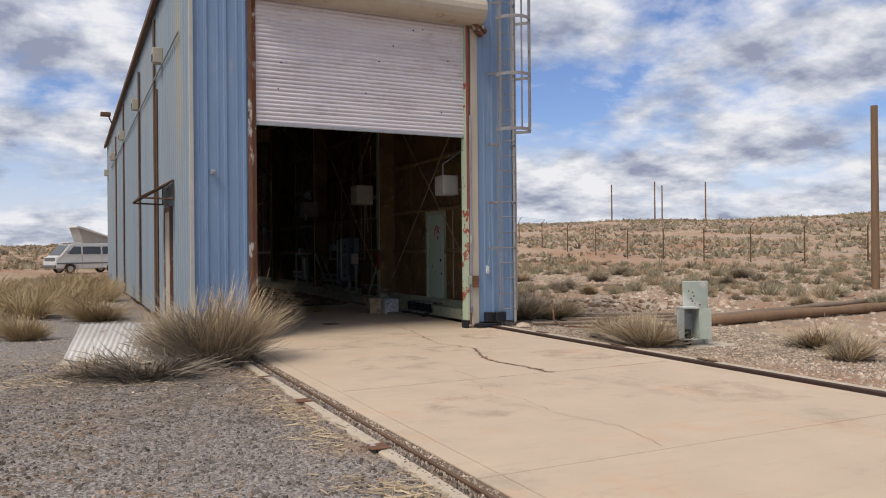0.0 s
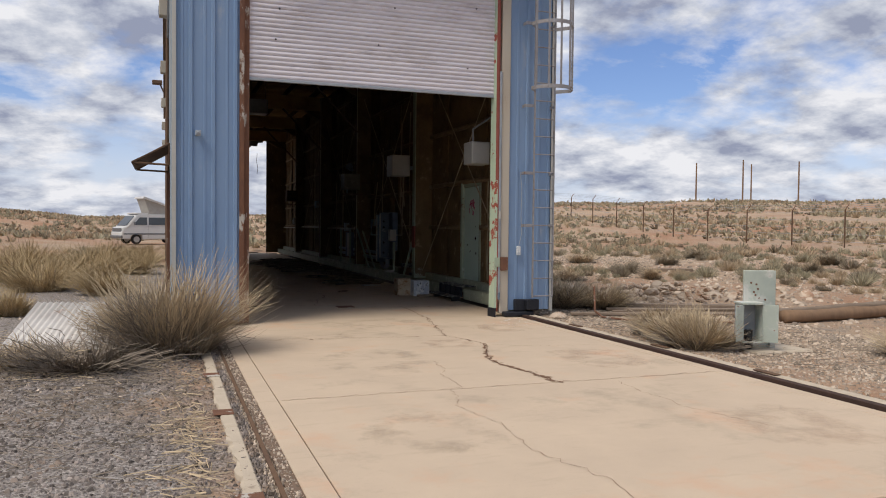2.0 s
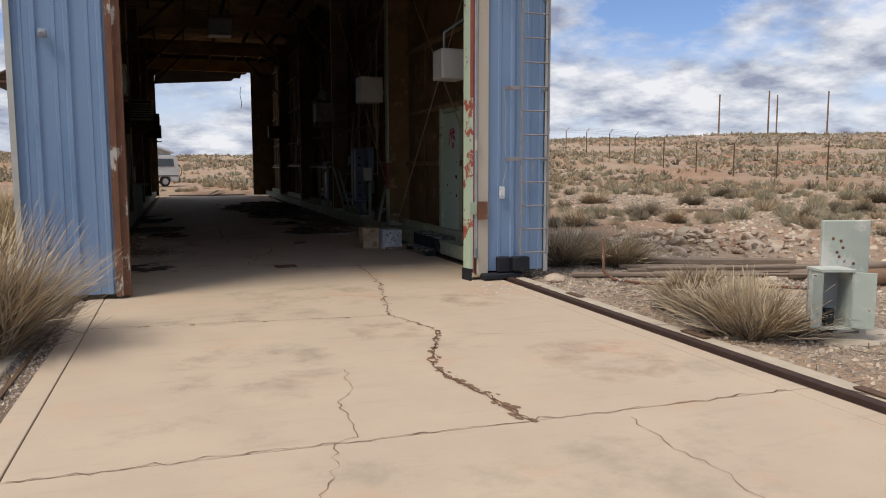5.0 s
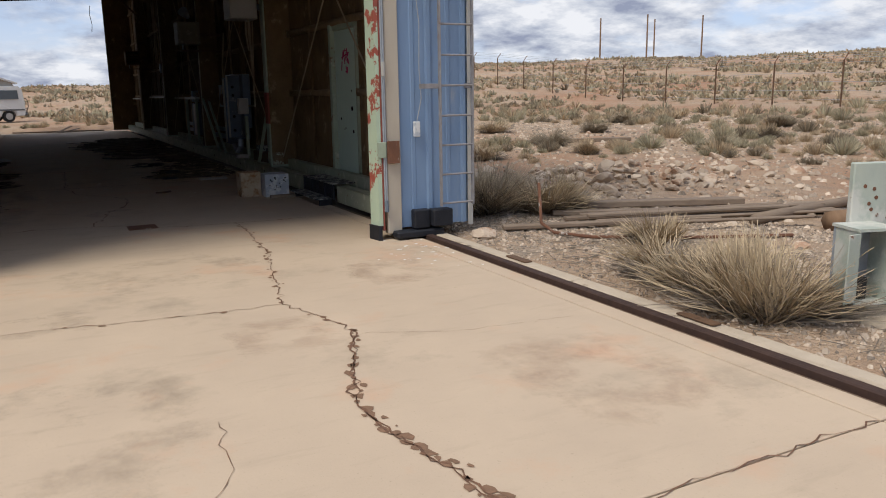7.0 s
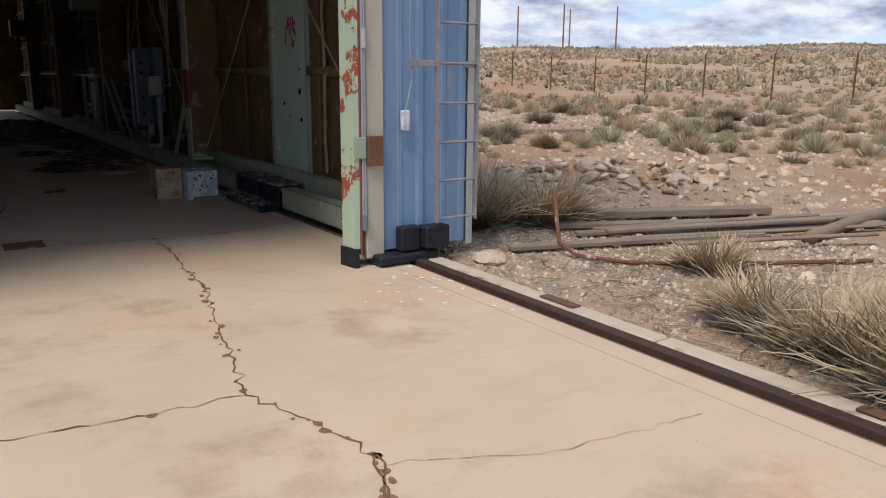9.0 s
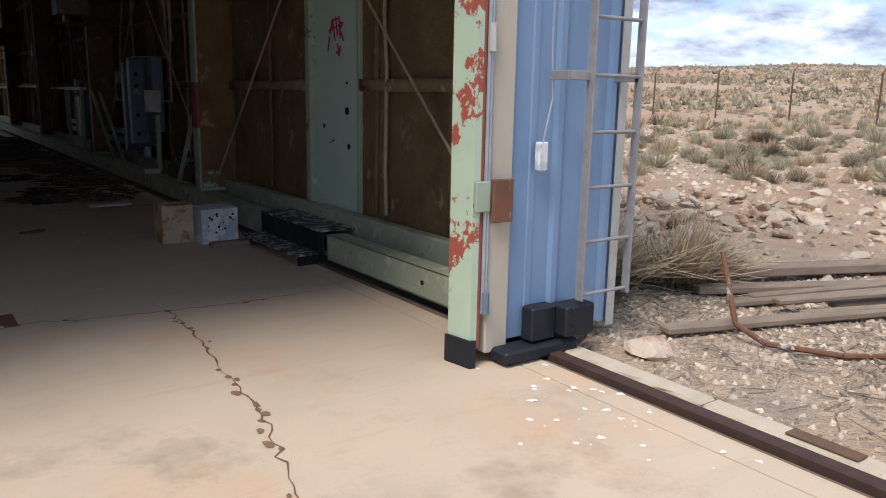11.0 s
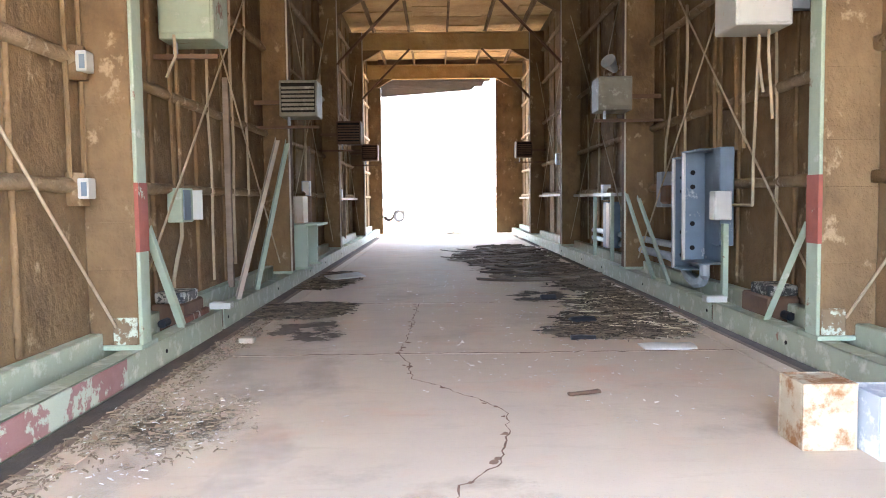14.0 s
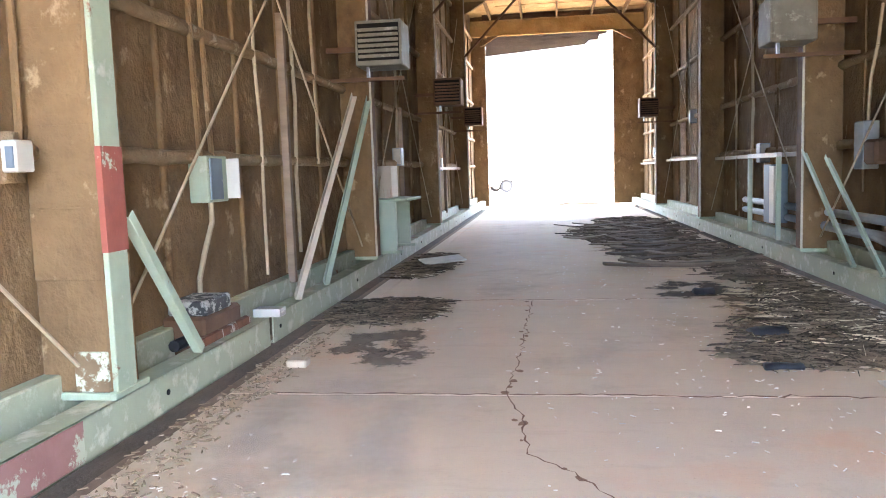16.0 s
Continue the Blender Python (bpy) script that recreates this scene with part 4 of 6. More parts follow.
awning_door()
for y, z in ((18.6, 5.75), (24.6, 5.75), (31.0, 5.75), (37.2, 5.7), (43.6, 5.6)):
    e = thing("wall_vent", "small square metal hood on the side wall", "vent", (2.1, y, z), "side wall hoods")
    part("hood", box(empty_bm(), (1.93, y - .13, z - .16), (2.13, y + .13, z + .16), .012), BEIGE, e)
    part("opening", box(empty_bm(), (1.922, y - .09, z - .12), (1.935, y + .09, z + .02)), BLACKHOLE, e)
for y, z0, z1 in ((19.4, .1, 5.2), (19.9, .1, 6.9), (24.2, .1, 6.6), (31.0, .1, 6.9), (36, .1, 6.4)):
    single("downpipe", rod(empty_bm(), (2.09, y, z0), (2.09, y, z1), .03, 7), DARKSTEEL, "dark conduit pipe up the side wall", "pipe", "pipes on the side wall")
bm = empty_bm()
rod(bm, (2.09, 15.6, 5.5), (2.09, 40, 5.5), .02, 6)
single("wall_conduit", bm, GREYMETAL, "long thin conduit along the upper side wall", "conduit")
e = thing("roof_floodlight", "dark floodlight on a short roof bracket", "lamp", (2.0, 37, 7.1))
part("bracket", rod(empty_bm(), (2.0, 37, 7.1), (1.8, 37, 7.55), .03, 6), DARKSTEEL, e)
part("head", box(empty_bm(), (1.55, 36.8, 7.4), (1.95, 37.2, 7.55), .02), DARKSTEEL, e)

# ---- loose and fixed things inside, right side ----
def crate(name, lo, hi, material, label, holes=0, seed=1):
    e = thing(name, label, "box", (lo[0], lo[1], lo[2]))
    t = .02
    (x0, y0, z0), (x1, y1, z1) = lo, hi
    for nm, a, b in (("side_panel", (x0, y0, z0), (x1, y0 + t, z1)), ("side_panel", (x0, y1 - t, z0), (x1, y1, z1)), ("side_panel", (x0, y0 + t, z0), (x0 + t, y1 - t, z1)),
                     ("side_panel", (x1 - t, y0 + t, z0), (x1, y1 - t, z1)), ("top_panel", (x0 + t, y0 + t, z1 - t), (x1 - t, y1 - t, z1 - .004)), ("bottom_panel", (x0 + t, y0 + t, z0), (x1 - t, y1 - t, z0 + t))):
        part(nm, box(empty_bm(), a, b, .003), material, e)
    rr = rng(seed)
    for k in range(holes):
        x, z = rr.uniform(x0 + .06, x1 - .05), rr.uniform(z0 + .08, z1 - .05)
        part("hole", rod(empty_bm(), (x, y0 - .003, z), (x, y0 + .006, z), rr.uniform(.007, .014), 7), BLACKHOLE, e)
    return e


crate("plywood_box", (6.90, 18.80, .0), (7.20, 19.10, .37), PLANK, "stained plywood box standing open on the slab")
crate("metal_box", (7.22, 18.62, .0), (7.58, 18.95, .34), PATCHBLUE, "pale blue steel box peppered with holes, on the slab", 16, 2)
single("wood_offcut", box(empty_bm(), (7.25, 18.42, .0), (7.62, 18.52, .045), .006), WOOD, "rough brown wood offcut on the slab", "wood")


def door_step():
    e = thing("door_step", "black steel double step in front of the side door", "step", (7.7, 17.8, 0))
    part("lower_tread", box(empty_bm(), (7.56, 17.28, .085), (7.80, 18.5, .105), .004), FLAKED, e)
    part("riser", box(empty_bm(), (7.80, 17.22, .085), (7.82, 18.54, .29), .003), BLACK, e)
    for y in (17.24, 17.55, 17.85, 18.15, 18.48):
        part("stiffener", box(empty_bm(), (7.775, y, .105), (7.80, y + .02, .29)), BLACK, e)
    part("upper_tread", box(empty_bm(), (7.78, 17.22, .29), (8.12, 18.54, .306), .004), FLAKED, e, "worn upper tread with flaked black paint")
    for y in (17.3, 18.45):
        part("bracket", box(empty_bm(), (7.62, y, .0), (7.80, y + .03, .085)), BLACK, e)


door_step()


def meter_box(lo, hi, material, label, arm=None):
    e = thing("equipment_box", label, "box", (lo[0], lo[1], lo[2]), "wall equipment boxes")
    part("case", box(empty_bm(), lo, hi, .012), material, e)
    part("cover", box(empty_bm(), (lo[0] + .02, lo[1] - .008, lo[2] + .02), (hi[0] - .02, lo[1], hi[2] - .02), .003), material, e)
    if arm:
        part("bracket", box(empty_bm(), *arm), GREYMETAL, e)
    return e


b = meter_box((7.28, 15.45, 2.69), (7.64, 15.85, 3.10), WHITEMETAL, "white enamel control box on a bracket by the entrance", ((7.64, 15.6, 2.8), (8.28, 15.66, 2.86)))
part("conduit", tube(empty_bm(), [(7.4, 15.7, 3.1), (7.4, 15.7, 3.35), (7.62, 15.7, 3.5), (8.2, 15.7, 3.9)], .018), GREYMETAL, b)
meter_box((7.44, 21.2, 2.82), (7.92, 21.7, 3.35), WHITEMETAL, "white enamel unit heater box high on the wall", ((7.92, 21.4, 3.0), (8.29, 21.5, 3.1)))
for k, (y, z) in enumerate(((21.55, 2.05), (21.75, 2.3))):
    bm = tube(empty_bm(), [(7.8, y - .15, 2.84), (7.78, y - .2, 2.6), (7.8, y - .25, z)], .014)
    single("hanging_cable", bm, ROPE, "pale cut cable hanging from the heater box", "cable", "cut cables")


def electric_cabinet():
    e = thing("electrical_cabinet", "gutted grey-blue electrical cabinet with open channels on the wall", "cabinet", (8.1, 23.6, .5))
    # two open troughs standing side by side
    for y0, y1, z0, z1, x0 in ((23.95, 24.38, .50, 1.88, 7.88), (23.28, 23.93, .62, 1.93, 7.86)):
        part("back_panel", box(empty_bm(), (8.14, y0, z0), (8.16, y1, z1)), BLUEGREY, e)
        part("side_panel", box(empty_bm(), (x0, y1 - .02, z0), (8.14, y1, z1), .003), BLUEGREY, e)
        part("front_lip", box(empty_bm(), (x0, y1 - .09, z0), (x0 + .025, y1 - .02, z1), .003), WHITEMETAL, e)
        part("top_panel", box(empty_bm(), (x0, y0 + .02, z1 - .02), (8.14, y1 - .02, z1), .003), BLUEGREY, e)
        part("bottom_panel", box(empty_bm(), (x0, y0 + .02, z0), (8.14, y1 - .02, z0 + .02), .003), BLUEGREY, e)
        for z in (z0 + .16, z0 + .45, z1 - .25, z1 - .42):
            part("knockout", rod(empty_bm(), (x0 + .13, y1 - .03, z), (x0 + .13, y1 - .018, z), .03, 9), BLACKHOLE, e)
    part("side_cabinet", box(empty_bm(), (8.0, 23.05, .85), (8.16, 23.27, 1.93), .01), BLUEGREY, e)
    sw = part("switch_box", box(empty_bm(), (7.86, 22.82, 1.14), (8.05, 22.98, 1.45), .012), WHITEMETAL, e, "white safety switch")
    part("switch_lever", box(empty_bm(), (7.845, 22.78, 1.2), (7.87, 22.82, 1.38), .004), WHITEMETAL, sw)
    part("elbow_conduit", tube(empty_bm(), [(8.0, 23.5, .62), (8.0, 23.5, .48), (8.0, 23.58, .40), (8.0, 23.8, .36), (8.05, 24.2, .40), (8.1, 24.6, .52), (8.12, 25.2, .58), (8.12, 27.6, .58)], .06, 10), GREYMETAL, e, "thick grey conduit elbow")
    part("post", box(empty_bm(), (7.98, 22.88, .3), (8.04, 22.95, 1.1), .004), GREEN, e)
    for k, y in enumerate((23.05, 23.55, 23.7, 22.86)):
        part("riser_conduit", tube(empty_bm(), [(8.18, y, 1.9), (8.18, y + .03, 2.6), (8.2, y, 4.4)], .03 if k != 3 else .018), FOAM if k < 3 else ROPE, e)
    part("pipe_run", tube(empty_bm(), [(8.05, 22.8, 1.3), (8.05, 22.3, 1.3), (8.05, 22.3, 1.7), (8.1, 22.32, 2.9)], .016), ROPE, e)


electric_cabinet()
for z, r in ((.58, .05), (.74, .05)):
    bm = rod(empty_bm(), (8.15, 24.4, z), (8.15, 30.5, z), r, 10)
    single("wall_pipe", bm, GREYMETAL, "grey pipe running low along the wall", "pipe", "low wall pipes")
bm = box(empty_bm(), (8.08, 25.5, 1.25), (8.24, 25.75, 1.75), .01)
single("switch_box", bm, GREYMETAL, "small grey switch box on the foam wall", "box", "switch boxes")
bm = tube(empty_bm(), [(8.16, 25.6, 1.75), (8.16, 25.55, 2.2), (8.16, 25.4, 2.5), (8.2, 25.4, 2.9)], .018)
single("wall_conduit", bm, ROPE, "bent pale conduit on the foam wall", "conduit", "wall conduits")
bm = box(empty_bm(), (8.0, 25.0, 1.3), (8.22, 25.3, 1.55), .03, None)
single("junk_bracket", bm, DARKSTEEL, "crumpled dark bracket on the wall", "bracket")


def small_enclosure():
    e = thing("meter_enclosure", "open pale blue enclosure on an angle stand by the wall", "cabinet", (8.0, 28.2, .4))
    part("case", box(empty_bm(), (7.92, 28.2, .5), (8.15, 28.55, 1.32), .01), BLUEGREY, e)
    part("cover", box(empty_bm(), (7.90, 28.0, .52), (7.93, 28.2, 1.3), .004), WHITEMETAL, e)
    for y in (27.85, 29.3):
        part("post", box(empty_bm(), (7.90, y, .3), (7.96, y + .06, 1.48), .004), TEAL, e)
    part("rail", box(empty_bm(), (7.90, 27.85, 1.42), (7.96, 29.36, 1.48), .004), WHITEMETAL, e)


small_enclosure()


def ac_unit(x0, y0, z0, facing, label, material=None, louvre=True, w=.55, h=.52):
    """A boxy unit that juts out from the wall; its grille looks towards the entrance."""
    e = thing("heater_unit", label, "heater", (x0, y0, z0), "wall heater units")
    m = material or WHITEMETAL
    x1 = x0 + w
    part("case", box(empty_bm(), (x0, y0, z0), (x1, y0 + .5, z0 + h), .012), m, e)
    part("grille_frame", box(empty_bm(), (x0 + .03, y0 - .012, z0 + .06), (x1 - .03, y0 + .004, z0 + h - .04), .003), BLACKHOLE if louvre else m, e)
    if louvre:
        n = 6
        for k in range(n):
            z = z0 + .09 + (h - .16) * k / n
            part("louvre", box(empty_bm(), (x0 + .04, y0 - .03, z), (x1 - .04, y0 - .01, z + .035), .003), m, e)
    part("shelf_bracket", box(empty_bm(), *(((2.25, y0 + .1, z0 - .16), (x1, y0 + .16, z0 - .12)) if facing > 0 else ((x0 - .05, y0 + .1, z0 - .16), (8.30, y0 + .16, z0 - .12)))), DARKSTEEL, e)
    part("hanger", box(empty_bm(), (x0 + .1, y0 + .1, z0 - .12), (x0 + .13, y0 + .16, z0)), GREYMETAL, e)
    xw = 2.25 if facing > 0 else 8.30
    lo, hi = sorted((xw, x0 if facing > 0 else x1))
    part("wall_arm", box(empty_bm(), (lo, y0 + .2, z0 + .2), (hi, y0 + .26, z0 + .26)), DARKSTEEL, e)
    return e


ac_unit(2.66, 25.9, 2.62, 1, "dull grey-green louvred heater unit bracketed high on the wall", UNITGREY)
ac_unit(2.66, 32.2, 2.68, 1, "dark louvred heater unit bracketed high on the wall", DARKSTEEL)
ac_unit(2.62, 38.3, 2.62, 1, "small dark louvred heater unit on the wall", DARKSTEEL, True, .5, .5)
ac_unit(7.36, 38.3, 2.66, -1, "small dark louvred heater unit on the wall", DARKSTEEL, True, .5, .5)
ac_unit(7.32, 26.1, 2.68, -1, "stained white steel unit with no grille on the wall", UNITGREY, False, .5, .5)
e = thing("flood_lamp", "old tin flood lamp on the wall unit", "lamp", (7.6, 26.4, 3.18))
part("stem", rod(empty_bm(), (7.6, 26.4, 3.18), (7.62, 26.35, 3.32), .02, 7), DARKSTEEL, e)
part("shade", rod(empty_bm(), (7.62, 26.35, 3.30), (7.48, 26.2, 3.42), .05, 12, .12), GREYMETAL, e)
ac_unit(2.34, 22.0, 2.92, 1, "green steel heater box with a cut cable, high on the wall", GREEN, False, .52, .6)
bm = tube(empty_bm(), [(2.5, 21.96, 2.95), (2.52, 21.93, 2.75), (2.47, 21.9, 2.62), (2.44, 21.9, 2.55)], .014)
single("hanging_cable", bm, ROPE, "pale cut cable hanging from the green heater box", "cable", "cut cables")
e = thing("roof_heater", "grey steel unit heater hung under the rafters", "heater", (5.1, 30.2, 5.5), "roof units")
part("case", box(empty_bm(), (4.75, 30, 5.45), (5.45, 30.6, 5.95), .02), GREYMETAL, e)
for x in (4.8, 5.4):
    part("hanger", rod(empty_bm(), (x, 30.3, 5.95), (x, 30.3, 6.85), .012, 6), DARKSTEEL, e)

# ---- left side things ----
def switch(y, z, seed):
    e = thing("wall_switch", "small pale switch box on a foam lump", "switch", (2.3, y, z), "switches")
    bm = lump_bar(empty_bm(), (2.28, y, z - .12), (2.28, y, z + .12), .09, seed, .08)
    smooth(part("foam_lump", bm, FOAM, e))
    part("case", box(empty_bm(), (2.33, y - .07, z - .07), (2.41, y + .06, z + .08), .008), WHITEMETAL, e)
    part("plate", box(empty_bm(), (2.36, y - .078, z - .05), (2.40, y - .07, z + .05), .002), BLUEGREY, e)


switch(20.35, 1.5, 901)
switch(20.4, 2.42, 902)
for y in (20.22, 20.45):
    single("wall_conduit", tube(empty_bm(), [(2.31, y, 1.58), (2.30, y + .03, 2.1), (2.30, y, 3.8)], .02), FOAM, "foam-crusted conduit rising from the switch", "conduit", "wall conduits")


def control_box():
    e = thing("control_box", "pale green control box with an open cover on the foam wall", "box", (2.36, 22.45, 1.2))
    part("case", box(empty_bm(), (2.27, 22.28, 1.2), (2.42, 22.62, 1.54), .008), GREEN, e)
    part("cover", box(empty_bm(), (2.42, 22.3, 1.22), (2.435, 22.5, 1.52), .003), BLUEGREY, e)
    part("cover_leaf", box(empty_bm(), (2.42, 22.6, 1.22), (2.52, 22.615, 1.52), .003), WHITEMETAL, e)
    part("conduit", tube(empty_bm(), [(2.35, 22.45, 1.2), (2.35, 22.45, 1.05), (2.35, 22.3, .85), (2.34, 22.2, .65), (2.34, 22.2, .42)], .02), ROPE, e)
    for y in (22.38, 22.58):
        part("riser_conduit", tube(empty_bm(), [(2.32, y, 1.54), (2.31, y - .02, 2.4), (2.30, y, 4.0)], .022), FOAM, e)


control_box()


def drive_motor(x0, y0, s, label):
    e = thing("drive_unit", label, "machine", (x0, y0, .27), "rail drive units")
    part("housing", box(empty_bm(), (x0, y0, .12), (x0 + .3, y0 + .62, .46), .02), DARKSTEEL, e)
    part("lid", box(empty_bm(), (x0 + .02, y0 + .05, .46), (x0 + .3, y0 + .45, .56), .012), FLAKED, e, "paint-flecked dark lid")
    part("shaft", rod(empty_bm(), (x0 + .15, y0 - .14, .3), (x0 + .15, y0 + .05, .3), .04, 9), BLACK, e)
    part("frame_bar", box(empty_bm(), (x0 + .28, y0 - .1, .28), (x0 + .33, y0 + .72, .34), .006), RUST, e)


drive_motor(2.27, 21.75, 1, "rusty drive motor housing on the sill beams")
drive_motor(7.96, 21.7, -1, "grey-lidded drive motor housing on the sill beams")


def bench():
    e = thing("work_bench", "small green steel bench beside the wall", "bench", (2.5, 27.8, .1))
    part("top", box(empty_bm(), (2.30, 27.3, .98), (2.95, 28.5, 1.02), .006), TEAL, e)
    for y in (27.35, 28.4):
        part("leg_panel", box(empty_bm(), (2.45, y, .3), (2.78, y + .05, .98), .005), TEAL, e)
        part("foot", box(empty_bm(), (2.35, y - .03, .27), (2.85, y + .09, .31), .005), GREEN, e)
    c = thing("pale_carton", "pale cardboard carton standing on the green bench", "box", (2.4, 28.0, 1.02))
    part("case", box(empty_bm(), (2.30, 27.9, 1.02), (2.62, 28.4, 1.48), .006), BEIGE, c)


bench()
bm = box(empty_bm(), (-.32, -.22, 0), (.32, .22, .02), .004, pose(3.25, 28.45, .035, 4, -3, 24))
single("loose_board", bm, PAPER, "pale flat board lying tilted on the slab", "panel")
single("debris_block", box(empty_bm(), (2.95, 22.2, 0), (3.1, 22.32, .06), .012), KERB, "small broken concrete lump on the slab", "debris")
for k, (y, xs_, ln) in enumerate(((24.1, 2.36, 2.9), (30.2, 2.33, 2.5), (36, 2.33, 2.4))):
    bm = box(empty_bm(), (xs_ - .02, y, .35), (xs_ + .05, y + .07, ln), .004, None)
    single("stud_post", bm, WOOD, "grey upright timber against the foam wall", "post", "timber posts")


def wall_runs():
    rr = rng(91)
    for side, y, z0, z1, r in ((1, 21.3, 1.6, 4.2, .022), (1, 22.2, .5, 4.6, .016), (1, 24.9, .5, 3.9, .02), (1, 25.9, 1.0, 4.5, .014), (1, 27.6, .5, 4.2, .022), (1, 29.0, .5, 4.4, .018), (1, 30.4, .6, 4.9, .024), (1, 31.5, .5, 3.2, .018),
                               (1, 34.2, .5, 4.4, .022), (1, 36.0, .5, 4.0, .022), (1, 40.5, .5, 4.4, .024), (-1, 23.6, .5, 3.6, .016), (-1, 24.6, .6, 4.4, .02), (-1, 25.3, 1.5, 4.2, .018), (-1, 28.9, .6, 4.2, .02), (-1, 30.0, .5, 4.6, .022),
                               (-1, 31.3, .5, 4.2, .016), (-1, 34.4, .5, 4.6, .022), (-1, 36.8, .5, 4.0, .02), (-1, 40.2, .5, 4.4, .024), (-1, 42.3, .5, 4.4, .022), (1, 42.6, .5, 4.4, .022), (1, 19.3, .5, 2.5, .014), (1, 16.9, .45, 2.5, .016), (-1, 18.4, .5, 4.6, .016)):
        x = (XR - .07) if side > 0 else (XL + .07)
        pts = [(x + rr.gauss(0, .008), y + rr.gauss(0, .02), z0 + (z1 - z0) * k / 5) for k in range(6)]
        single("wall_conduit", tube(empty_bm(), pts, r, 7), FOAM if rr.random() < .6 else ROPE, "upright conduit crusted with foam on the wall", "conduit", "wall conduits")
    for side, y, z in ((1, 29.6, 1.35), (1, 33.9, 1.5), (-1, 29.9, 1.5), (-1, 35.0, 1.4), (1, 35.4, 2.3), (-1, 41.0, 1.5), (1, 41.4, 1.6)):
        lo, hi = ((XR - .16, XR) if side > 0 else (XL, XL + .16))
        e = thing("junction_box", "small grey junction box fixed on the foam wall", "box", (lo, y, z), "junction boxes")
        part("case", box(empty_bm(), (lo, y, z), (hi, y + .2, z + .3), .01), GREYMETAL, e)
        part("cover", box(empty_bm(), (lo + .02, y - .01, z + .02), (hi - .02, y, z + .28), .003), WHITEMETAL, e)
    for side, y0, y1, z in ((1, 27.0, 32.7, 1.42), (1, 33.1, 38.8, 1.45), (-1, 33.1, 38.8, 1.42), (1, 39.2, 44.6, 1.4)):
        x = (XR - .15) if side > 0 else (XL + .15)
        single("wall_rail", box(empty_bm(), (x - .03, y0, z), (x + .03, y1, z + .06), .006), BEIGE, "pale rail along the foam wall", "rail", "wall rails")


wall_runs()

# ---- litter on the slab ----
def decal(name, base, second, soft=.35, cover=.55, ragged=1.0):
    """Dirt that thins out towards its ragged edge, so that the slab shows through."""
    m = mat(name, base, second, 0.95, scale=5, bump=0.4, bscale=40)
    n, l = m.node_tree.nodes, m.node_tree.links
    tcn = n.new("ShaderNodeTexCoord")
    v = n.new("ShaderNodeVectorMath")
    v.operation = "SUBTRACT"
    v.inputs[1].default_value = (.5, .5, .5)
    l.new(tcn.outputs["Generated"], v.inputs[0])
    ln = n.new("ShaderNodeVectorMath")
    ln.operation = "LENGTH"
    l.new(v.outputs[0], ln.inputs[0])
    g = n.new("ShaderNodeNewGeometry")
    tx = n.new("ShaderNodeTexNoise")
    tx.inputs["Scale"].default_value, tx.inputs["Detail"].default_value, tx.inputs["Roughness"].default_value = 2.6, 9, .72
    l.new(g.outputs["Position"], tx.inputs["Vector"])
    ad = n.new("ShaderNodeMath")
    ad.operation = "SUBTRACT"
    wide = n.new("ShaderNodeMath")
    wide.operation = "MULTIPLY_ADD"
    wide.inputs[1].default_value, wide.inputs[2].default_value = ragged, .5 - .5 * ragged
    l.new(tx.outputs["Fac"], wide.inputs[0])
    l.new(wide.outputs[0], ad.inputs[0])
    l.new(ln.outputs["Value"], ad.inputs[1])
    r = n.new("ShaderNodeMapRange")
    r.inputs[1].default_value, r.inputs[2].default_value = .5 - cover, .5 - cover + soft
    l.new(ad.outputs[0], r.inputs[0])
    l.new(r.outputs[0], n["Principled BSDF"].inputs["Alpha"])
    return m


DIRTDECAL = decal("ragged_dirt", (0.19, 0.14, 0.095), (0.11, 0.08, 0.055), .22, .42, 2.0)
DARKDECAL = decal("ragged_dark_dirt", (0.09, 0.07, 0.05), (0.05, 0.04, 0.03), .20, .45, 2.0)
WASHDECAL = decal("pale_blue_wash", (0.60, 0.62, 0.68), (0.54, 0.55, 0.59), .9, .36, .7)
STAINDECAL = decal("grey_stain", (0.36, 0.30, 0.225), (0.30, 0.25, 0.19), .9, .30)
PINKDECAL = decal("rosy_stain", (0.50, 0.345, 0.245), (0.46, 0.33, 0.24), .9, .36)


def film(cx, cy, rx, ry, z, material):
    verts = [(cx - rx, cy - ry, z), (cx + rx, cy - ry, z), (cx + rx, cy + ry, z), (cx - rx, cy + ry, z), (cx, cy, z + .0012)]
    return raw("dirt_patch", verts, [(0, 1, 4), (1, 2, 4), (2, 3, 4), (3, 0, 4)], material)


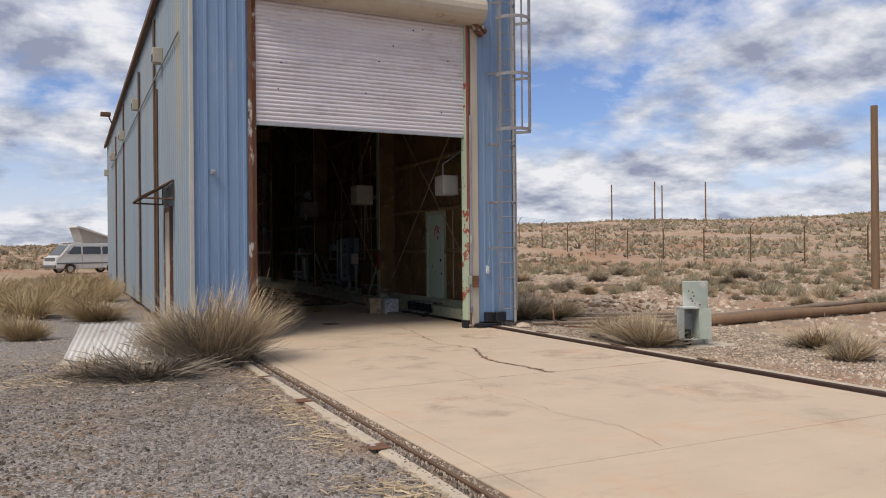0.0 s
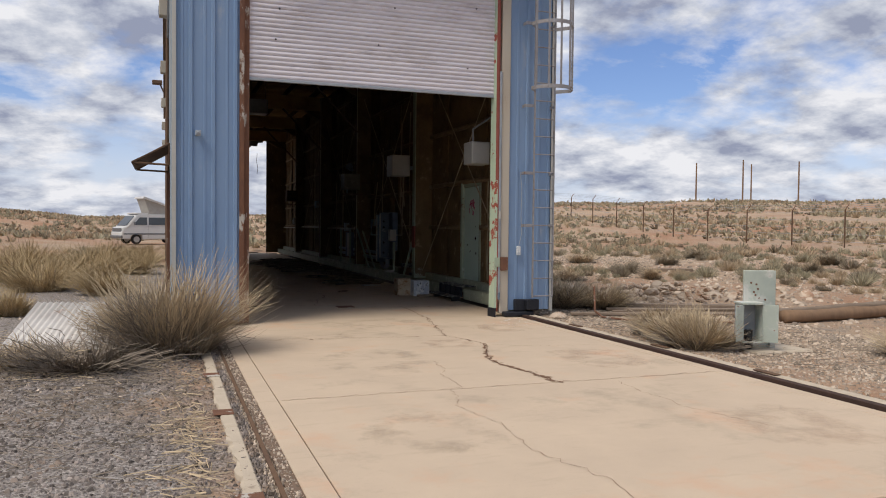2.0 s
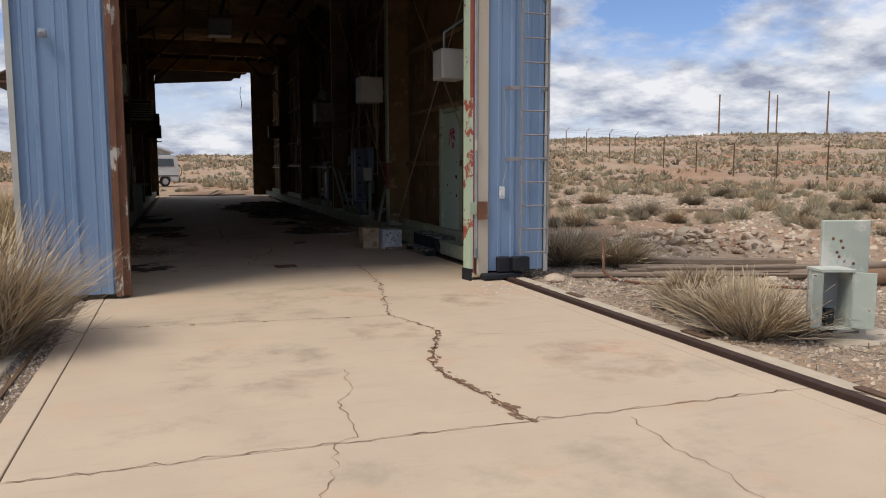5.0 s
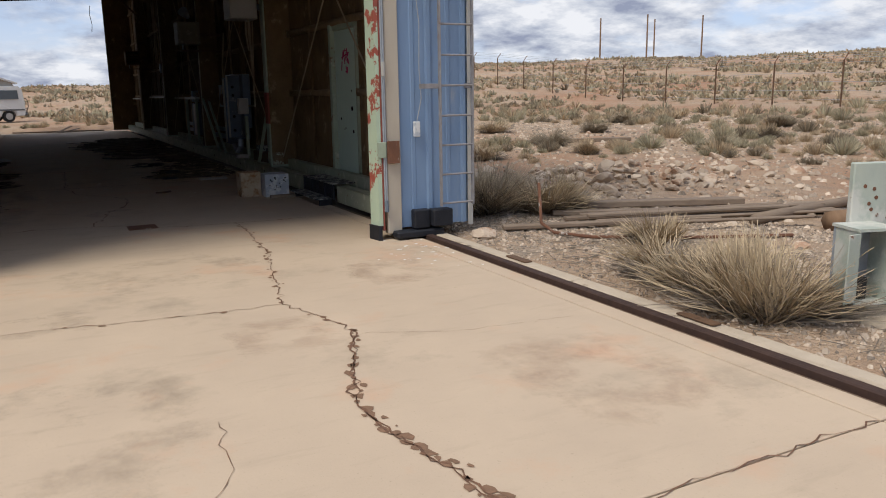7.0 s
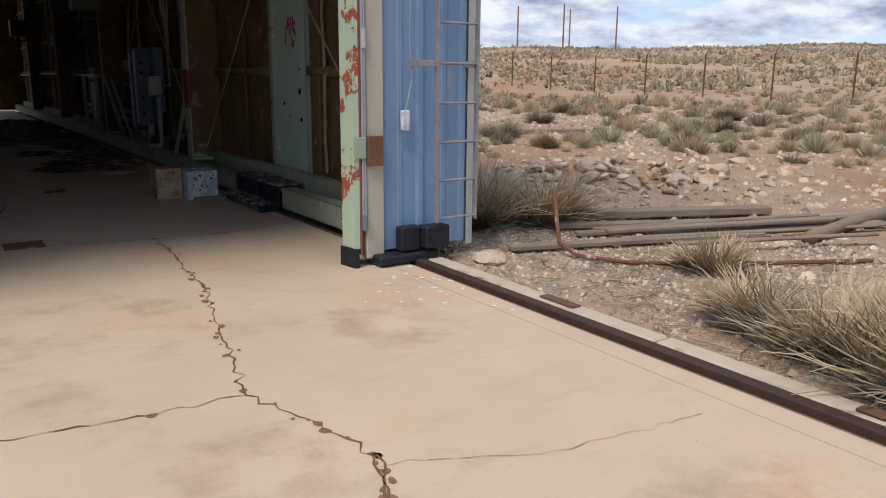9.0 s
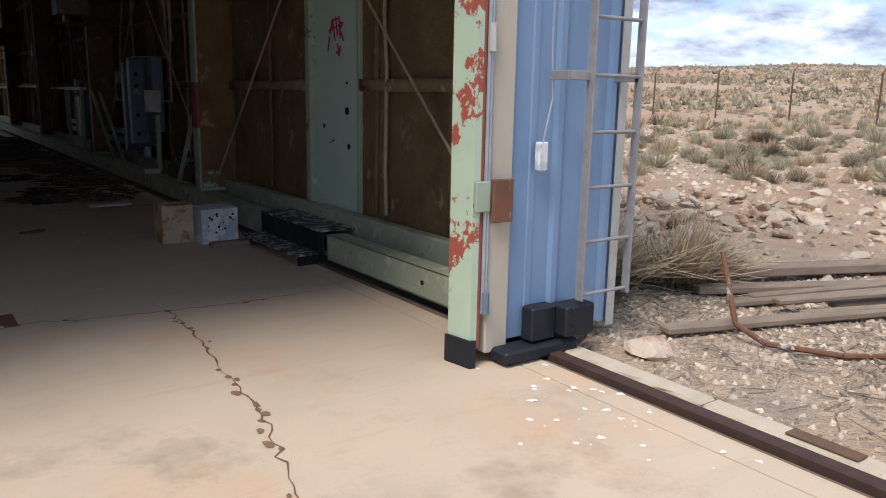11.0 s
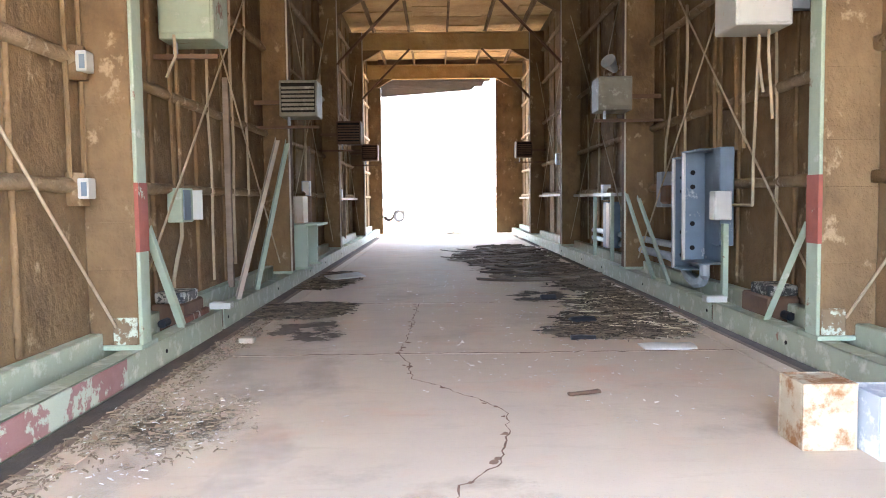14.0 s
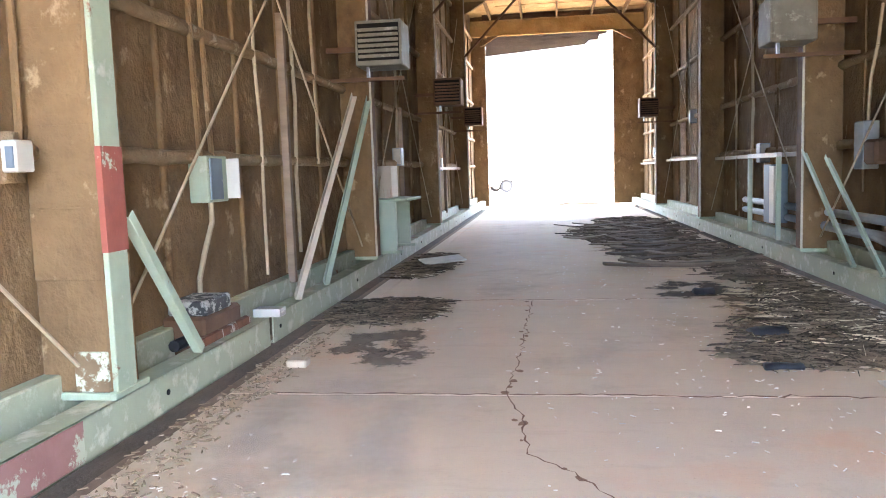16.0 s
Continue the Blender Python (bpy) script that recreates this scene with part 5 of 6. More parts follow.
SPOTS = ((3.25, 19.4, .45, .7, DIRTDECAL), (3.45, 23.0, .45, .7, DIRTDECAL), (7.0, 23.1, .75, 1.2, DIRTDECAL), (7.2, 23.5, .55, 1.6, DARKDECAL), (6.4, 25.6, .55, .8, DARKDECAL), (6.6, 30.0, 1.1, 2.0, DARKDECAL),
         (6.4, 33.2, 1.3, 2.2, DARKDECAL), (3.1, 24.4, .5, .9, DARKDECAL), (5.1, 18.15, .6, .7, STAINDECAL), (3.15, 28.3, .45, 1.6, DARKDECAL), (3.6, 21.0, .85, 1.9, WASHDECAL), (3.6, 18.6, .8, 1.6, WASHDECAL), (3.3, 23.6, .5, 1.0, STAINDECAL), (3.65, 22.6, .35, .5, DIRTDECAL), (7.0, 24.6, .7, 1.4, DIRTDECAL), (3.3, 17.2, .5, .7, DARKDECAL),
         (4.3, 10.9, 1.0, 1.2, STAINDECAL), (6.9, 10.4, .8, 1.0, PINKDECAL), (3.9, 7.9, .9, 1.0, STAINDECAL), (6.7, 7.2, .8, 1.0, PINKDECAL), (5.2, 14.2, 1.4, 1.1, STAINDECAL), (4.0, 12.9, .9, .5, STAINDECAL), (6.9, 13.2, .6, .7, PINKDECAL), (5.6, 11.9, .6, .6, PINKDECAL))
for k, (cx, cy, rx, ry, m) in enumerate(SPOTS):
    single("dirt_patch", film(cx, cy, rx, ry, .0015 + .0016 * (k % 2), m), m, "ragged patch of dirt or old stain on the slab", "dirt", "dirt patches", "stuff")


def flakes(name, spots, n, size, material, label, seed, thick=.5, long_=1.0):
    rr = rng(seed)
    verts, faces = [], []
    for _ in range(n):
        cx, cy, rx, ry = spots[rr.randrange(len(spots))]
        x, y = rr.gauss(cx, rx), rr.gauss(cy, ry)
        if ((x - cx) / rx) ** 2 + ((y - cy) / ry) ** 2 > 4.2:
            continue
        if not (2.72 < x < 7.76 and 14.5 < y < 44.5):
            continue
        a, b, c, t = size * long_ * rr.uniform(.5, 2.6), size * rr.uniform(.12, .5), size * thick * rr.uniform(.2, 1), rr.uniform(0, 6.28) if long_ == 1 else rr.gauss(0, .9)
        ca, sa_ = math.cos(t), math.sin(t)
        i = len(verts)
        for u, v, w in ((-a, -b, 0), (a, -b * .6, 0), (a * .8, b, 0), (-a, b * .7, 0)):
            verts.append((x + u * ca - v * sa_, y + u * sa_ + v * ca, .004))
        for u, v in ((-a, -b), (a, -b * .6), (a * .8, b), (-a, b * .7)):
            verts.append((x + .85 * (u * ca - v * sa_), y + .85 * (u * sa_ + v * ca), .006 + c * rr.uniform(.4, 1.4)))
        faces += [(i + 4, i + 5, i + 6, i + 7)] + [(i + k, i + (k + 1) % 4, i + 4 + (k + 1) % 4, i + 4 + k) for k in range(4)]
    single(name, raw(name, verts, faces, material), material, label, "litter", kind="stuff")


flakes("dark_litter", ((6.7, 31, .45, 1.6), (6.3, 33, .5, 1.3), (7.2, 28.5, .3, 1.4), (6.9, 35, .5, 1.5)), 3000, .034, LITTER, "heaps of dark splintered debris on the slab", 41, .9, 3.2)


def broken_slabs():
    """Dark warped boards strewn towards the far end, and a few loose scraps by the straw."""
    rr = rng(141)
    for k in range(46):
        x, y = rr.gauss(6.6, .5), rr.uniform(27.2, 36.5)
        if not 5.4 < x < 7.5:
            continue
        L, w = rr.uniform(.25, .8), rr.uniform(.04, .12)
        bm = box(empty_bm(), (-L, -w, 0), (L, w, rr.uniform(.015, .035)))
        bmesh.ops.subdivide_edges(bm, edges=[e for e in bm.edges if abs(e.verts[0].co.x - e.verts[1].co.x) > .2], cuts=4)
        bend, skew = rr.uniform(.0, .05), rr.uniform(-.04, .04)
        for v in bm.verts:
            v.co.z += bend * (v.co.x / L) ** 2
            v.co.y += skew * math.sin(3 * v.co.x / L) + rr.uniform(-.012, .012)
        ob = single("broken_board", bm, LITTER if k % 7 else WOOD, "dark splintered board lying on the slab", "debris", "splintered boards")
        ob.matrix_basis = pose(x, y, rr.uniform(.006, .03), 0, rr.uniform(-2, 2), rr.gauss(0, 24))
    for x, y, sx, sy, m, label in ((7.05, 21.75, .24, .14, PAPER, "flat pale scrap of sheet on the slab"), (6.35, 22.2, .12, .05, BLACK, "black scrap of rubber on the slab"), (6.55, 23.3, .13, .09, BLACK, "black crumpled scrap on the slab"), (6.45, 25.3, .1, .09, BLACK, "black crumpled scrap on the slab"), (5.95, 20.05, .12, .03, DARKSTEEL, "thin dark strip on the slab")):
        bm = lump_bar(empty_bm(), (-sx, 0, 0), (sx, 0, 0), sy, int(x * 100), sx / 3)
        for v in bm.verts:
            v.co.z *= .14 if m is PAPER else .45
        smooth(single("floor_scrap", bm, m, label, "debris", "floor scraps")).matrix_basis = pose(x, y, .012 if m is PAPER else .02, 0, 0, x * 57 % 40)


broken_slabs()
STRAWLITTER = mat("brown_straw_litter", (0.12, 0.09, 0.06), (0.065, 0.048, 0.033), 0.95, scale=6, bump=0, island=0.8)
flakes("straw_litter", ((7.0, 23.2, .38, .5), (7.25, 24.3, .25, .7), (6.7, 22.6, .35, .22), (7.4, 25.6, .16, 1.0), (3.15, 24.3, .35, .3), (3.0, 28.2, .25, .8), (3.2, 24.8, .3, .2)), 5600, .0065, STRAWLITTER, "dark twigs and straw scattered on the slab", 42, 2.2, 11)
flakes("straw_litter", ((7.0, 23.1, .4, .5), (7.1, 24.6, .3, .8), (6.4, 30.5, .5, 2.2)), 260, .007, STRAW, "pale straw stalks over the dark litter", 47, 2.0, 11)
flakes("pale_scraps", ((5.2, 23.5, .9, 2.4), (5.4, 27.5, .7, 1.2), (6.2, 22, .8, 1.5), (3.2, 19.4, .3, .7)), 700, .008, PAPER, "tiny pale scraps scattered over the slab", 43, .4)
flakes("left_debris", ((3.25, 19.4, .28, .4), (2.9, 21.5, .1, 1.2), (2.85, 18.2, .1, 1.0)), 1600, .014, DIRT, "brown crumbs along the sill beam", 44, .6)
rr = rng(77)
verts, faces = [], []
for k in range(46):
    cx, cy, s = rr.gauss(7.5, .2), rr.gauss(13.75, .35), rr.uniform(.004, .022)
    if cx > 7.77:
        continue
    i = len(verts)
    m = 7
    verts.append((cx, cy, .006))
    for q in range(m):
        verts.append((cx + s * rr.uniform(.5, 1.5) * math.cos(q * 6.283 / m), cy + s * rr.uniform(.5, 1.5) * math.sin(q * 6.283 / m), .0025))
    faces += [(i, i + 1 + q, i + 1 + (q + 1) % m) for q in range(m)]
single("bird_droppings", raw("bird_droppings", verts, faces, BIRDLIME), BIRDLIME, "white bird droppings splashed on the slab", "droppings", kind="stuff")


# ---- plants ----
def blade_mesh(name, n, r, h, material, seed, width=.004, lean=.5, curl=.3, spread=1.0, segs=4):
    """n thin stems in uneven sprays that rise from a clump at the origin and arch outwards."""
    rr = rng(seed)
    verts, faces = [], []
    sprays = [(rr.uniform(0, 6.283), math.sqrt(rr.random()), rr.uniform(.55, 1.25), rr.uniform(0, 6.283)) for _ in range(max(9, int(26 * r)))]
    for _ in range(n):
        t, out_, long_, ph = sprays[rr.randrange(len(sprays))]
        t = t + rr.gauss(0, .28)
        q = r * .4 * math.sqrt(rr.random())
        p = Vector((q * math.cos(t + rr.gauss(0, .6)), q * math.sin(t + rr.gauss(0, .6)), 0))
        out_ = min(1.0, max(.05, out_ + rr.gauss(0, .16)))
        reach = r * out_ * spread * long_
        tall = h * long_ * rr.uniform(.5, 1.05) * math.sqrt(max(.08, 1 - out_ ** 2 * lean))
        d = Vector((math.cos(t), math.sin(t), 0))
        side = Vector((-d.y, d.x, 0)) if rr.random() < .7 else Vector((.5, .5, .7))
        i = len(verts)
        wob, kink = rr.gauss(0, .05) * h, rr.gauss(0, .06) * r
        for k in range(segs + 1):
            f = k / segs
            c = p + d * (reach * f ** (1 + curl)) + Vector((0, 0, tall * (f - .18 * curl * f * f))) + side * (wob * math.sin(3 * f) + kink * math.sin(7 * f + ph))
            w = width * (1 - .75 * f)
            verts += [c + side * w, c - side * w]
            if k:
                j = i + 2 * k
                faces.append((j - 2, j - 1, j + 1, j))
    return raw(name, verts, faces, material)


def shrub(name, x, y, r, h, n, seed, label, top=STRAW, twigs=TWIG, width=.0075, group="", tn=.6):
    z = ground_z(x, y) - .02
    e = thing(name, label, "shrub", (0, 0, 0), group)
    part("stem_clump", blade_mesh("stem_clump", int(n * tn), r * .95, h * .72, twigs, seed, width * 1.1, .8, .2), twigs, e)
    part("foliage", blade_mesh("foliage", n, r, h, top, seed + 1, width, .55, .15), top, e)
    e.matrix_basis = pose(x, y, z)
    return e


shrub("rabbitbrush", 2.12, 12.25, .88, 1.15, 1500, 10, "large dry straw-coloured rabbitbrush by the slab edge", tn=1.0, width=.008)
shrub("rabbitbrush", 1.85, 12.75, .8, 1.0, 1100, 12, "large dry straw-coloured rabbitbrush beside the shed corner", width=.008)
shrub("low_brush", 1.2, 11.5, .85, .42, 420, 14, "low sprawling grey brush with bare twigs on gravel", TWIG, TWIG, .011, tn=.7)
shrub("low_brush", .6, 11.9, .6, .3, 300, 15, "low sprawling brush on gravel", STRAW, TWIG, .01)
shrub("grass_tuft", 8.62, 10.75, .58, .5, 1500, 20, "dense dry grass tuft against the kerb", STRAW, TWIG)
shrub("grass_tuft", 8.75, 11.4, .52, .46, 1100, 22, "dense dry grass tuft near the kerb", STRAW, TWIG)
shrub("grass_tuft", 8.9, 12.0, .4, .4, 700, 23, "thin dry grass tuft near the kerb", STRAW, TWIG)
shrub("grass_tuft", 9.3, 15.6, .75, .6, 1800, 24, "dry grass clump at the shed corner", STRAW, TWIG)
shrub("grass_tuft", 10.0, 15.3, .6, .5, 1300, 26, "dry grass clump among old timbers", STRAW, TWIG)
shrub("grass_tuft", 9.75, 13.0, .35, .38, 600, 28, "small dry grass tuft on gravel", STRAW, TWIG)
shrub("grass_tuft", 10.7, 9.3, .5, .45, 900, 29, "dry grass tuft beside the fallen pole", STRAW, TWIG)
shrub("grass_tuft", 9.9, 8.2, .4, .45, 700, 31, "dry grass tuft on the gravel", STRAW, TWIG)
SCRUBS = (SAGE, mat("tan_dry_scrub", (0.50, 0.40, 0.275), (0.40, 0.31, 0.205), 0.95, scale=0.5, bump=0, island=0.3), mat("dark_scrub", (0.30, 0.25, 0.18), (0.21, 0.175, 0.125), 0.95, scale=0.5, bump=0, island=0.3))
k = 100
rr = rng(12)
for x, y, r, h in ((-.6, 22, 1.1, .9), (.3, 24, 1.2, 1.0), (-1.6, 25, 1.3, 1.0), (.9, 20.5, .8, .7), (-2.6, 27, 1.2, .9), (1.2, 27, .8, .8), (-.2, 29, 1.2, .9), (-1.2, 18.0, .7, .6), (-.4, 16.9, .5, .5), (-3.6, 20, .9, .6), (1.3, 31, .8, .8), (1.2, 36, .7, .7), (-2.2, 15.2, .6, .5), (-5.2, 25, 1.1, .8), (0.2, 33, 1.1, .9), (-2.2, 32, 1.3, .9)):
    k += 2
    shrub("golden_grass", x, y, r, h, 800, k, "golden dry grass clump beside the shed", STRAWGOLD, STRAW, .009, "golden grass clumps", .3)
for x, y, r, h in ((13, 22, .6, .45), (16.2, 24, .7, .5), (18, 20, .6, .45), (15.5, 21.5, .5, .4), (20, 27, .7, .5), (12.5, 27, .7, .5), (17.5, 29, .8, .5), (22, 22, .6, .4), (14.2, 31, .7, .5), (11.4, 24, .6, .4), (24, 30, .8, .5), (20.5, 16.5, .6, .4), (17, 14.6, .5, .4), (25, 24, .7, .5)):
    k += 2
    shrub("sage_bush", x, y, r * .8, h, 1100, k, "round grey-brown sage bush on stony soil", SCRUBS[k // 2 % 3], TWIG, .006, "sage bushes", .4)




def far_scrub():
    rs = np.random.RandomState(4)
    sets = [([], []) for _ in SCRUBS]
    count = 0
    while count < 42000:
        d = 15 + 150 * rs.rand() ** 0.66
        a = rs.uniform(-75, 100)
        x, y = 4 + d * math.sin(math.radians(a)), 8 + d * math.cos(math.radians(a))
        if 0.5 < x < 10.2 and y < 47 or (abs(x + 4.5) < 2.2 and y < 60) or (x < 9 and d < 17) or (-2.5 < x < 5 and 50 < y < 62) or (10 < x < 16.5 and 15.5 < y < 20.5):
            continue
        if noise.noise((x * .13, y * .13, 7.0)) < -.25 + .5 * rs.rand() - .2:
            continue
        count += 1
        verts, faces = sets[int(rs.choice(3, p=(.45, .4, .15)))]
        r = rs.uniform(.13, .32) * (1.0 if rs.rand() < .8 else 1.5) * (1 if d < 48 else 1.2)
        h = r * rs.uniform(.75, 1.15)
        z = ground_z(x, y) - .03
        n = 230 if d < 32 else 60 if d < 48 else 11
        w = r * (.016 if d < 32 else .05 if d < 48 else .19)
        for _ in range(n):
            t, f = rs.uniform(0, 6.283), rs.rand() ** .5
            bx, by = .3 * r * f * math.cos(t), .3 * r * f * math.sin(t)
            ex, ey = r * f * math.cos(t), r * f * math.sin(t)
            ez = h * math.sqrt(max(.04, 1 - f * f)) * rs.uniform(.7, 1.1) + .05 * h
            t3 = rs.uniform(0, 6.283)
            sx, sy = w * math.cos(t3), w * math.sin(t3)
            i = len(verts)
            verts += [(x + bx - sx, y + by - sy, z), (x + bx + sx, y + by + sy, z), (x + ex + sx * .7, y + ey + sy * .7, z + ez * .92), (x + ex - sx * .5, y + ey - sy * .5, z + ez)]
            faces.append((i, i + 1, i + 2, i + 3))
    for (verts, faces), m, tone in zip(sets, SCRUBS, ("grey-green", "straw-tan", "dark brown")):
        single("desert_scrub", raw("desert_scrub", verts, faces, m), m, "scattered " + tone + " scrub over the desert slopes", "scrub", kind="stuff")


far_scrub()


# ---- stones ----
def stone_mesh(seed, flat=.6):
    rr = rng(seed)
    bm = empty_bm()
    bmesh.ops.create_icosphere(bm, subdivisions=2, radius=1.0)
    cuts = [(Vector((rr.gauss(0, 1), rr.gauss(0, 1), rr.gauss(0, 1))).normalized(), rr.uniform(.45, .8)) for _ in range(9)]
    for v in bm.verts:
        for nrm, dd in cuts:
            e = v.co.dot(nrm) - dd
            if e > 0:
                v.co -= nrm * e
        v.co.z *= flat
    return mesh_of("stone", bm, STONE)


STONES = [stone_mesh(500 + k, .45 + .1 * (k % 4)) for k in range(7)]
pile = thing("rubble_pile", "pile of broken pale stones on the desert soil", "rocks", (13.0, 17.6, 0))
rr = rng(33)
for k in range(298):
    x, y = rr.gauss(13.2, 1.7), rr.gauss(17.6, 1.15)
    if x < 10.4:
        continue
    s = rr.uniform(.045, .13) if k > 26 else rr.uniform(.14, .25)
    ob = new("stone", STONES[k % 7])
    ob.parent = pile
    ob.matrix_parent_inverse = pile.matrix_basis.inverted()
    hump = .3 * math.exp(-((x - 13.2) / 1.6) ** 2 - ((y - 17.6) / 1.1) ** 2)
    ob.matrix_basis = pose(x, y, ground_z(x, y) + hump * rr.random() + s * .1, rr.uniform(-25, 25), rr.uniform(-25, 25), rr.uniform(0, 360)) @ Matrix.Diagonal((s, s * rr.uniform(.6, 1.1), s, 1))
for k in range(40):
    x, y = rr.uniform(10.5, 26), rr.uniform(7, 30)
    s = rr.uniform(.06, .17)
    ob = single("boulder", STONES[k % 7], STONE, "loose pale stone on the desert soil", "rock", "loose stones")
    ob.matrix_basis = pose(x, y, ground_z(x, y) + s * .08, 0, rr.uniform(-15, 15), rr.uniform(0, 360)) @ Matrix.Diagonal((s, s * .8, s, 1))
single("corner_stone", STONES[2], STONE, "broken concrete lump beside the kerb", "rock").matrix_basis = pose(8.40, 14.18, .03, 8, 0, 30) @ Matrix.Diagonal((.17, .15, .12, 1))


def pebbles(name, n, area, smin, smax, seed, material, label, bed=None):
    rs = np.random.RandomState(seed)
    verts, faces = [], []
    x0, x1, y0, y1 = area
    for _ in range(n):
        x, y = rs.uniform(x0, x1), rs.uniform(y0, y1)
        s = smin + (smax - smin) * rs.rand() ** 3
        z = ground_z(x, y)
        if bed is None and rs.rand() > min(1, (x - x0 + .15) / 1.2) * min(1, (y - y0 + .15) / 1.2):
            continue
        if bed is not None:
            z = bed
        i = len(verts)
        t = rs.uniform(0, 6.28)
        for q in range(5):
            rr_ = s * rs.uniform(.7, 1.2)
            verts.append((x + rr_ * math.cos(t + q * 1.257), y + rr_ * math.sin(t + q * 1.257), z - .01))
        for q in range(3):
            rr_ = s * rs.uniform(.3, .7)
            verts.append((x + rr_ * math.cos(t + q * 2.1), y + rr_ * math.sin(t + q * 2.1), z + s * rs.uniform(.3, .8)))
        faces += [(i + 5, i + 6, i + 7), (i, i + 1, i + 5), (i + 1, i + 6, i + 5), (i + 1, i + 2, i + 6), (i + 2, i + 3, i + 6), (i + 3, i + 7, i + 6), (i + 3, i + 4, i + 7), (i + 4, i, i + 7), (i, i + 5, i + 7)]
    single(name, raw(name, verts, faces, material), material, label, "gravel", kind="stuff")


GRAVEL = mat("grey_gravel", (0.30, 0.26, 0.23), (0.15, 0.125, 0.11), 0.9, scale=9, bump=0.3, island=0.65, third=(0.27, 0.19, 0.125), tlo=0.5, thi=0.62, tscale=0.9)
pebbles("gravel", 60000, (-3.6, 2.46, 2.6, 13.5), .005, .030, 5, GRAVEL, "grey crushed gravel beside the slab")
pebbles("gravel", 4000, (-9, 2.0, 9, 26), .012, .04, 6, PEBBLE, "loose stones on the dirt yard")
pebbles("gravel", 44000, (8.02, 11.6, 5.5, 16.8), .007, .034, 7, PEBBLE, "tan crushed gravel outside the kerb")
pebbles("gravel", 15000, (10.0, 30, 5, 34), .02, .085, 8, PEBBLE, "stones strewn over the desert slope")
for k, (xa, xb) in enumerate(((2.50, 2.635), (2.62, 2.78))):
    pebbles("rail_gravel", 5200, (xa, xb, -1, 14.6), .006, .020, 9 + k, PEBBLE if k else GRAVEL, "fine gravel in the rail groove", -.012)


def twig_litter(name, n, spots, size, material, label, seed):
    """Dead stalks lying flat on the yard."""
    rr = rng(seed)
    verts, faces = [], []
    for _ in range(n):
        cx, cy, rx, ry = spots[rr.randrange(len(spots))]
        x, y, t, a, b = rr.gauss(cx, rx), rr.gauss(cy, ry), rr.uniform(0, 6.283), size * rr.uniform(.4, 1.6), rr.uniform(.0018, .0045)
        if x > 2.5 and x < 8.1:
            continue
        z = ground_z(x, y) + .008
        ca, sn, up = math.cos(t), math.sin(t), rr.uniform(0, .03)
        i = len(verts)
        verts += [(x - a * ca + b * sn, y - a * sn - b * ca, z), (x - a * ca - b * sn, y - a * sn + b * ca, z), (x - a * ca, y - a * sn, z + 1.6 * b),
                  (x + a * ca + b * sn, y + a * sn - b * ca, z + up), (x + a * ca - b * sn, y + a * sn + b * ca, z + up), (x + a * ca, y + a * sn, z + up + 1.6 * b)]
        faces += [(i, i + 1, i + 4, i + 3), (i + 1, i + 2, i + 5, i + 4), (i + 2, i, i + 3, i + 5)]
    single(name, raw(name, verts, faces, material), material, label, "litter", kind="stuff")


twig_litter("dead_stalks", 2600, ((.6, 11.2, 1.2, .7), (-1.5, 9.5, 1.6, 1.5), (.2, 8.2, 1.2, 1.4), (1.6, 10.2, .5, 1.0), (-2.5, 12.5, 1.5, 1.2)), .075, TWIG, "dead grey stalks lying on the gravel yard", 301)
twig_litter("dry_straw", 1200, ((2.2, 5.6, .22, .35), (1.2, 11.3, .6, .4), (2.2, 8.2, .12, .8), (.2, 11.6, .7, .3), (-.5, 13.5, 1.0, .8)), .06, STRAW, "pale dry straw matted on the gravel", 302)
twig_litter("dead_stalks", 1600, ((9.0, 11.0, .6, 1.2), (9.4, 13.6, .7, .9), (10.3, 10.0, 1.0, 1.4), (9.6, 15.2, .8, .4)), .08, TWIG, "dead stalks lying on the stony soil", 303)


# ---- yard things on the right ----
WORNGREEN = mat("bleached_green_enamel", (0.44, 0.49, 0.42), (0.36, 0.41, 0.37), 0.6, scale=5, bump=0.15, stain=(0.20, 0.09, 0.05), sscale=6, slo=0.64, shi=0.68, third=(0.56, 0.57, 0.52), tlo=0.5, thi=0.6, tscale=3)


